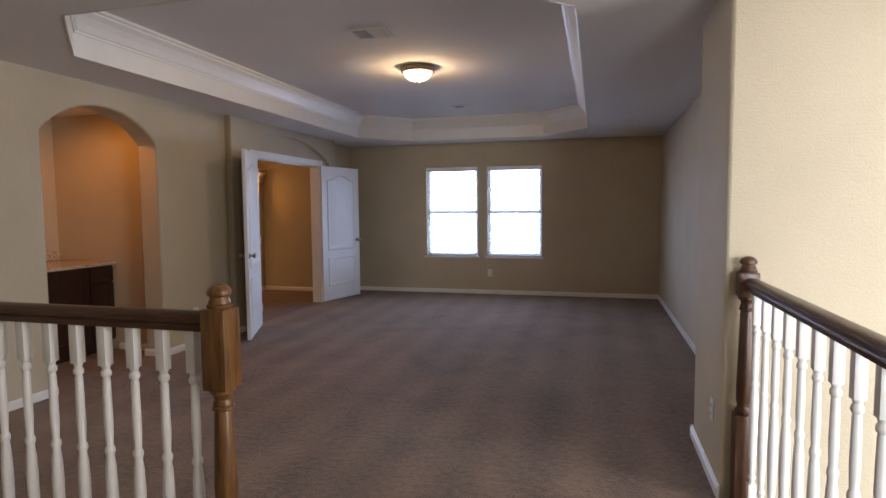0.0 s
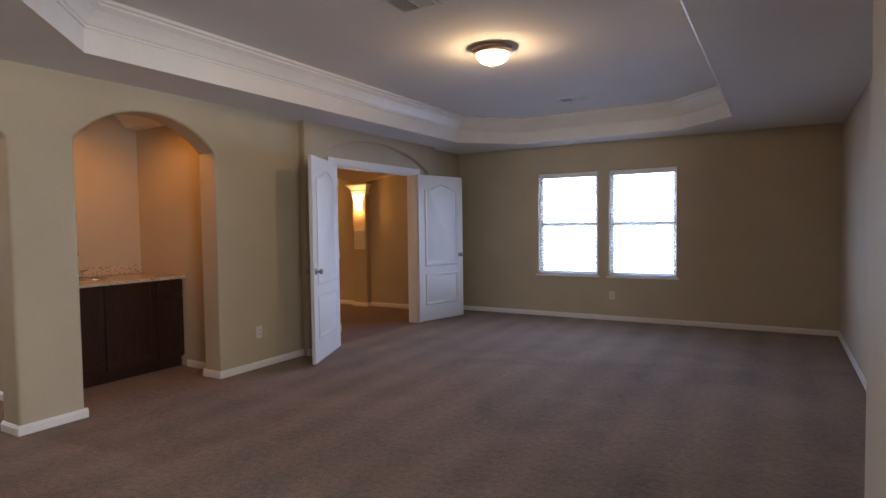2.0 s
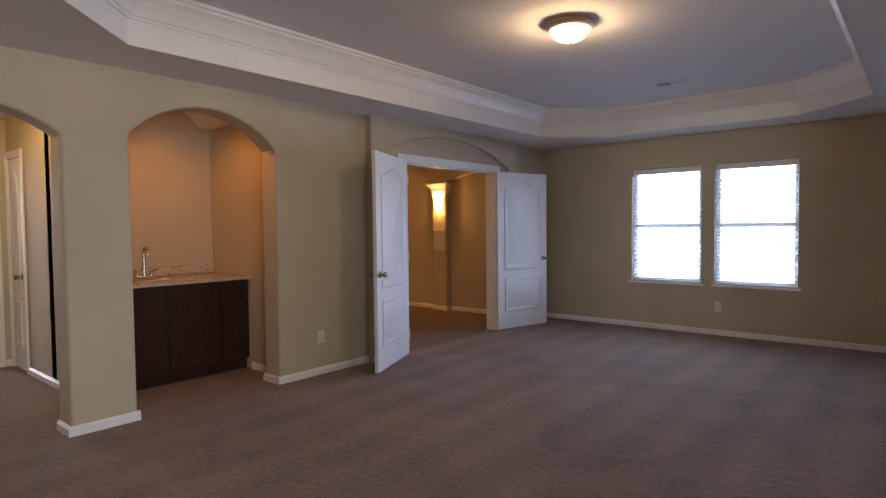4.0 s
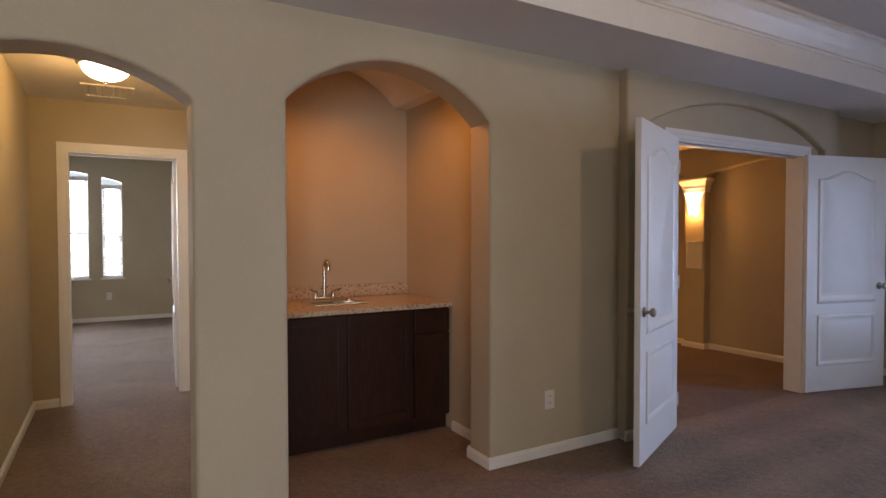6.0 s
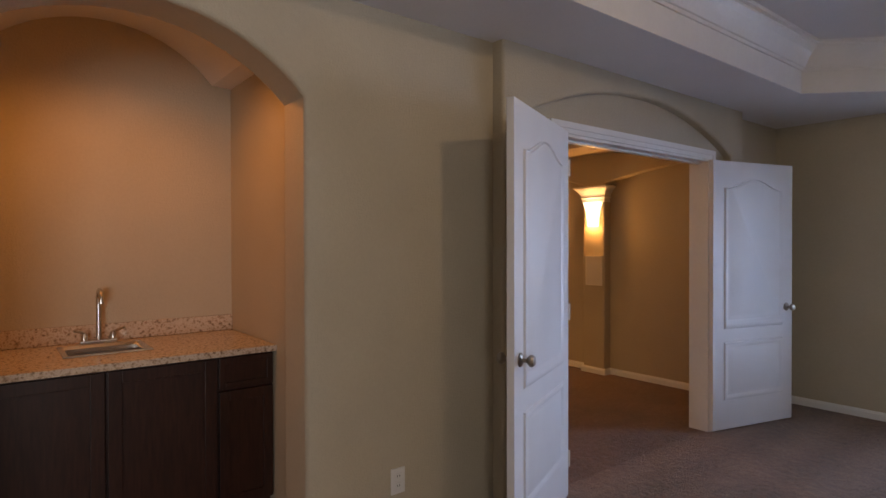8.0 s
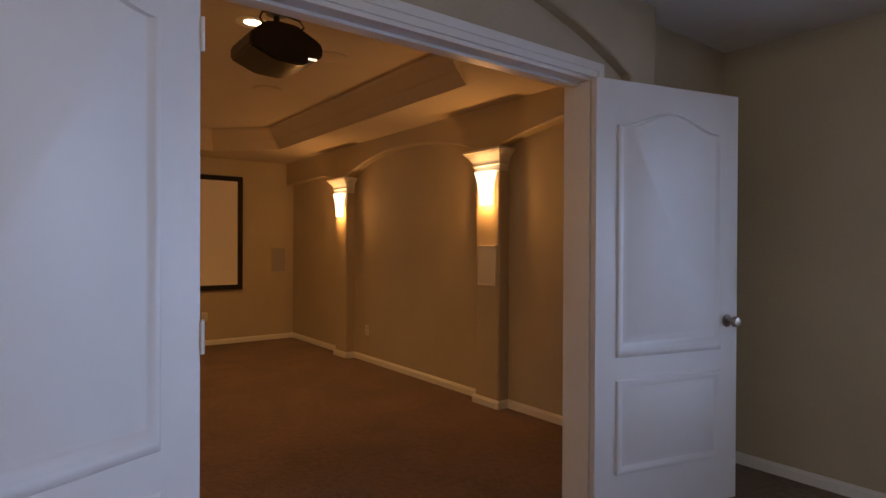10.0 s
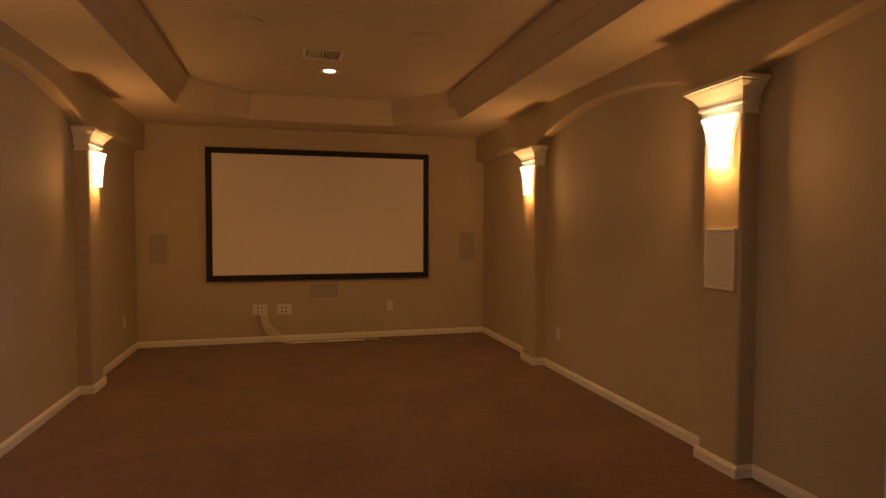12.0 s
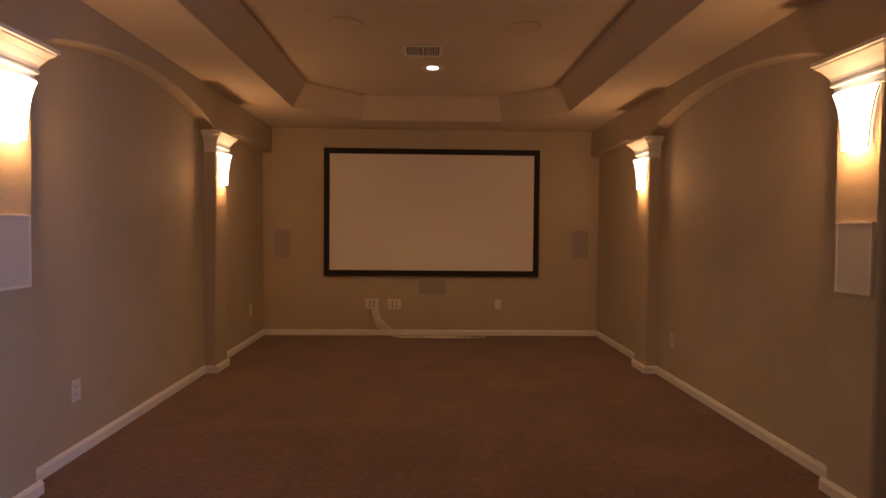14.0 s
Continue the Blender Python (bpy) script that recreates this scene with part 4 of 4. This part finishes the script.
tagged(part("countertop", bm, GRANITE, None, "speckled tan granite countertop over dark cabinets"), "", "countertop")
tagged(part("backsplash", box(B(), -5.077, 3.728, 0.894, -5.058, 5.048, 0.985, 0.003), GRANITE, None, "low speckled granite backsplash behind the counter"), "", "backsplash")
sink = thing("bar_sink", "small square stainless bar sink set into granite", "sink")
bm = B()
rings = []
for off, z in ((-0.022, 0.894), (-0.020, 0.899), (0.0, 0.8995), (0.008, 0.885), (0.016, 0.76), (0.04, 0.745)):
    rings.append([bm.verts.new(p) for p in ((SX0 + off, SY0 + off, z), (SX1 - off, SY0 + off, z), (SX1 - off, SY1 - off, z), (SX0 + off, SY1 - off, z))])
for lo, hi in zip(rings, rings[1:]):
    for i in range(4):
        bm.faces.new((lo[i], lo[(i + 1) % 4], hi[(i + 1) % 4], hi[i]))
bm.faces.new(rings[-1])
bmesh.ops.recalc_face_normals(bm, faces=bm.faces)
part("basin", bm, STEEL, sink)
part("drain", lathe(B(), [(0.035, 0.7455), (0.035, 0.749), (0.02, 0.748)], ((SX0 + SX1) / 2, (SY0 + SY1) / 2, 0), 20), STEEL, sink, "", True)
tap = thing("faucet", "chrome gooseneck bar faucet with two lever handles", "faucet", (-4.985, 4.335, 0.8935))
part("base", box(B(), -0.026, -0.085, 0, 0.026, 0.085, 0.022, 0.008), STEEL, tap)
goose = [(0, 0, 0.02), (0, 0, 0.20)] + [(0.045 - 0.045 * math.cos(a), 0, 0.23 + 0.05 * math.sin(a)) for a in [math.pi * i / 10 for i in range(11)]] + [(0.09, 0, 0.215)]
part("spout", tube(B(), goose, 0.0125, 12), STEEL, tap, "tall chrome gooseneck spout", True)
for s in (-1, 1):
    part("handle_stem", lathe(B(), [(0.017, 0.02), (0.015, 0.05), (0.010, 0.06)], (0, s * 0.065, 0), 14), STEEL, tap, "", True)
    part("handle", tube(B(), [(0.0, s * 0.065, 0.058), (0.02, s * 0.085, 0.068), (0.04, s * 0.115, 0.080)], 0.006, 8), STEEL, tap, "chrome lever handle", True)
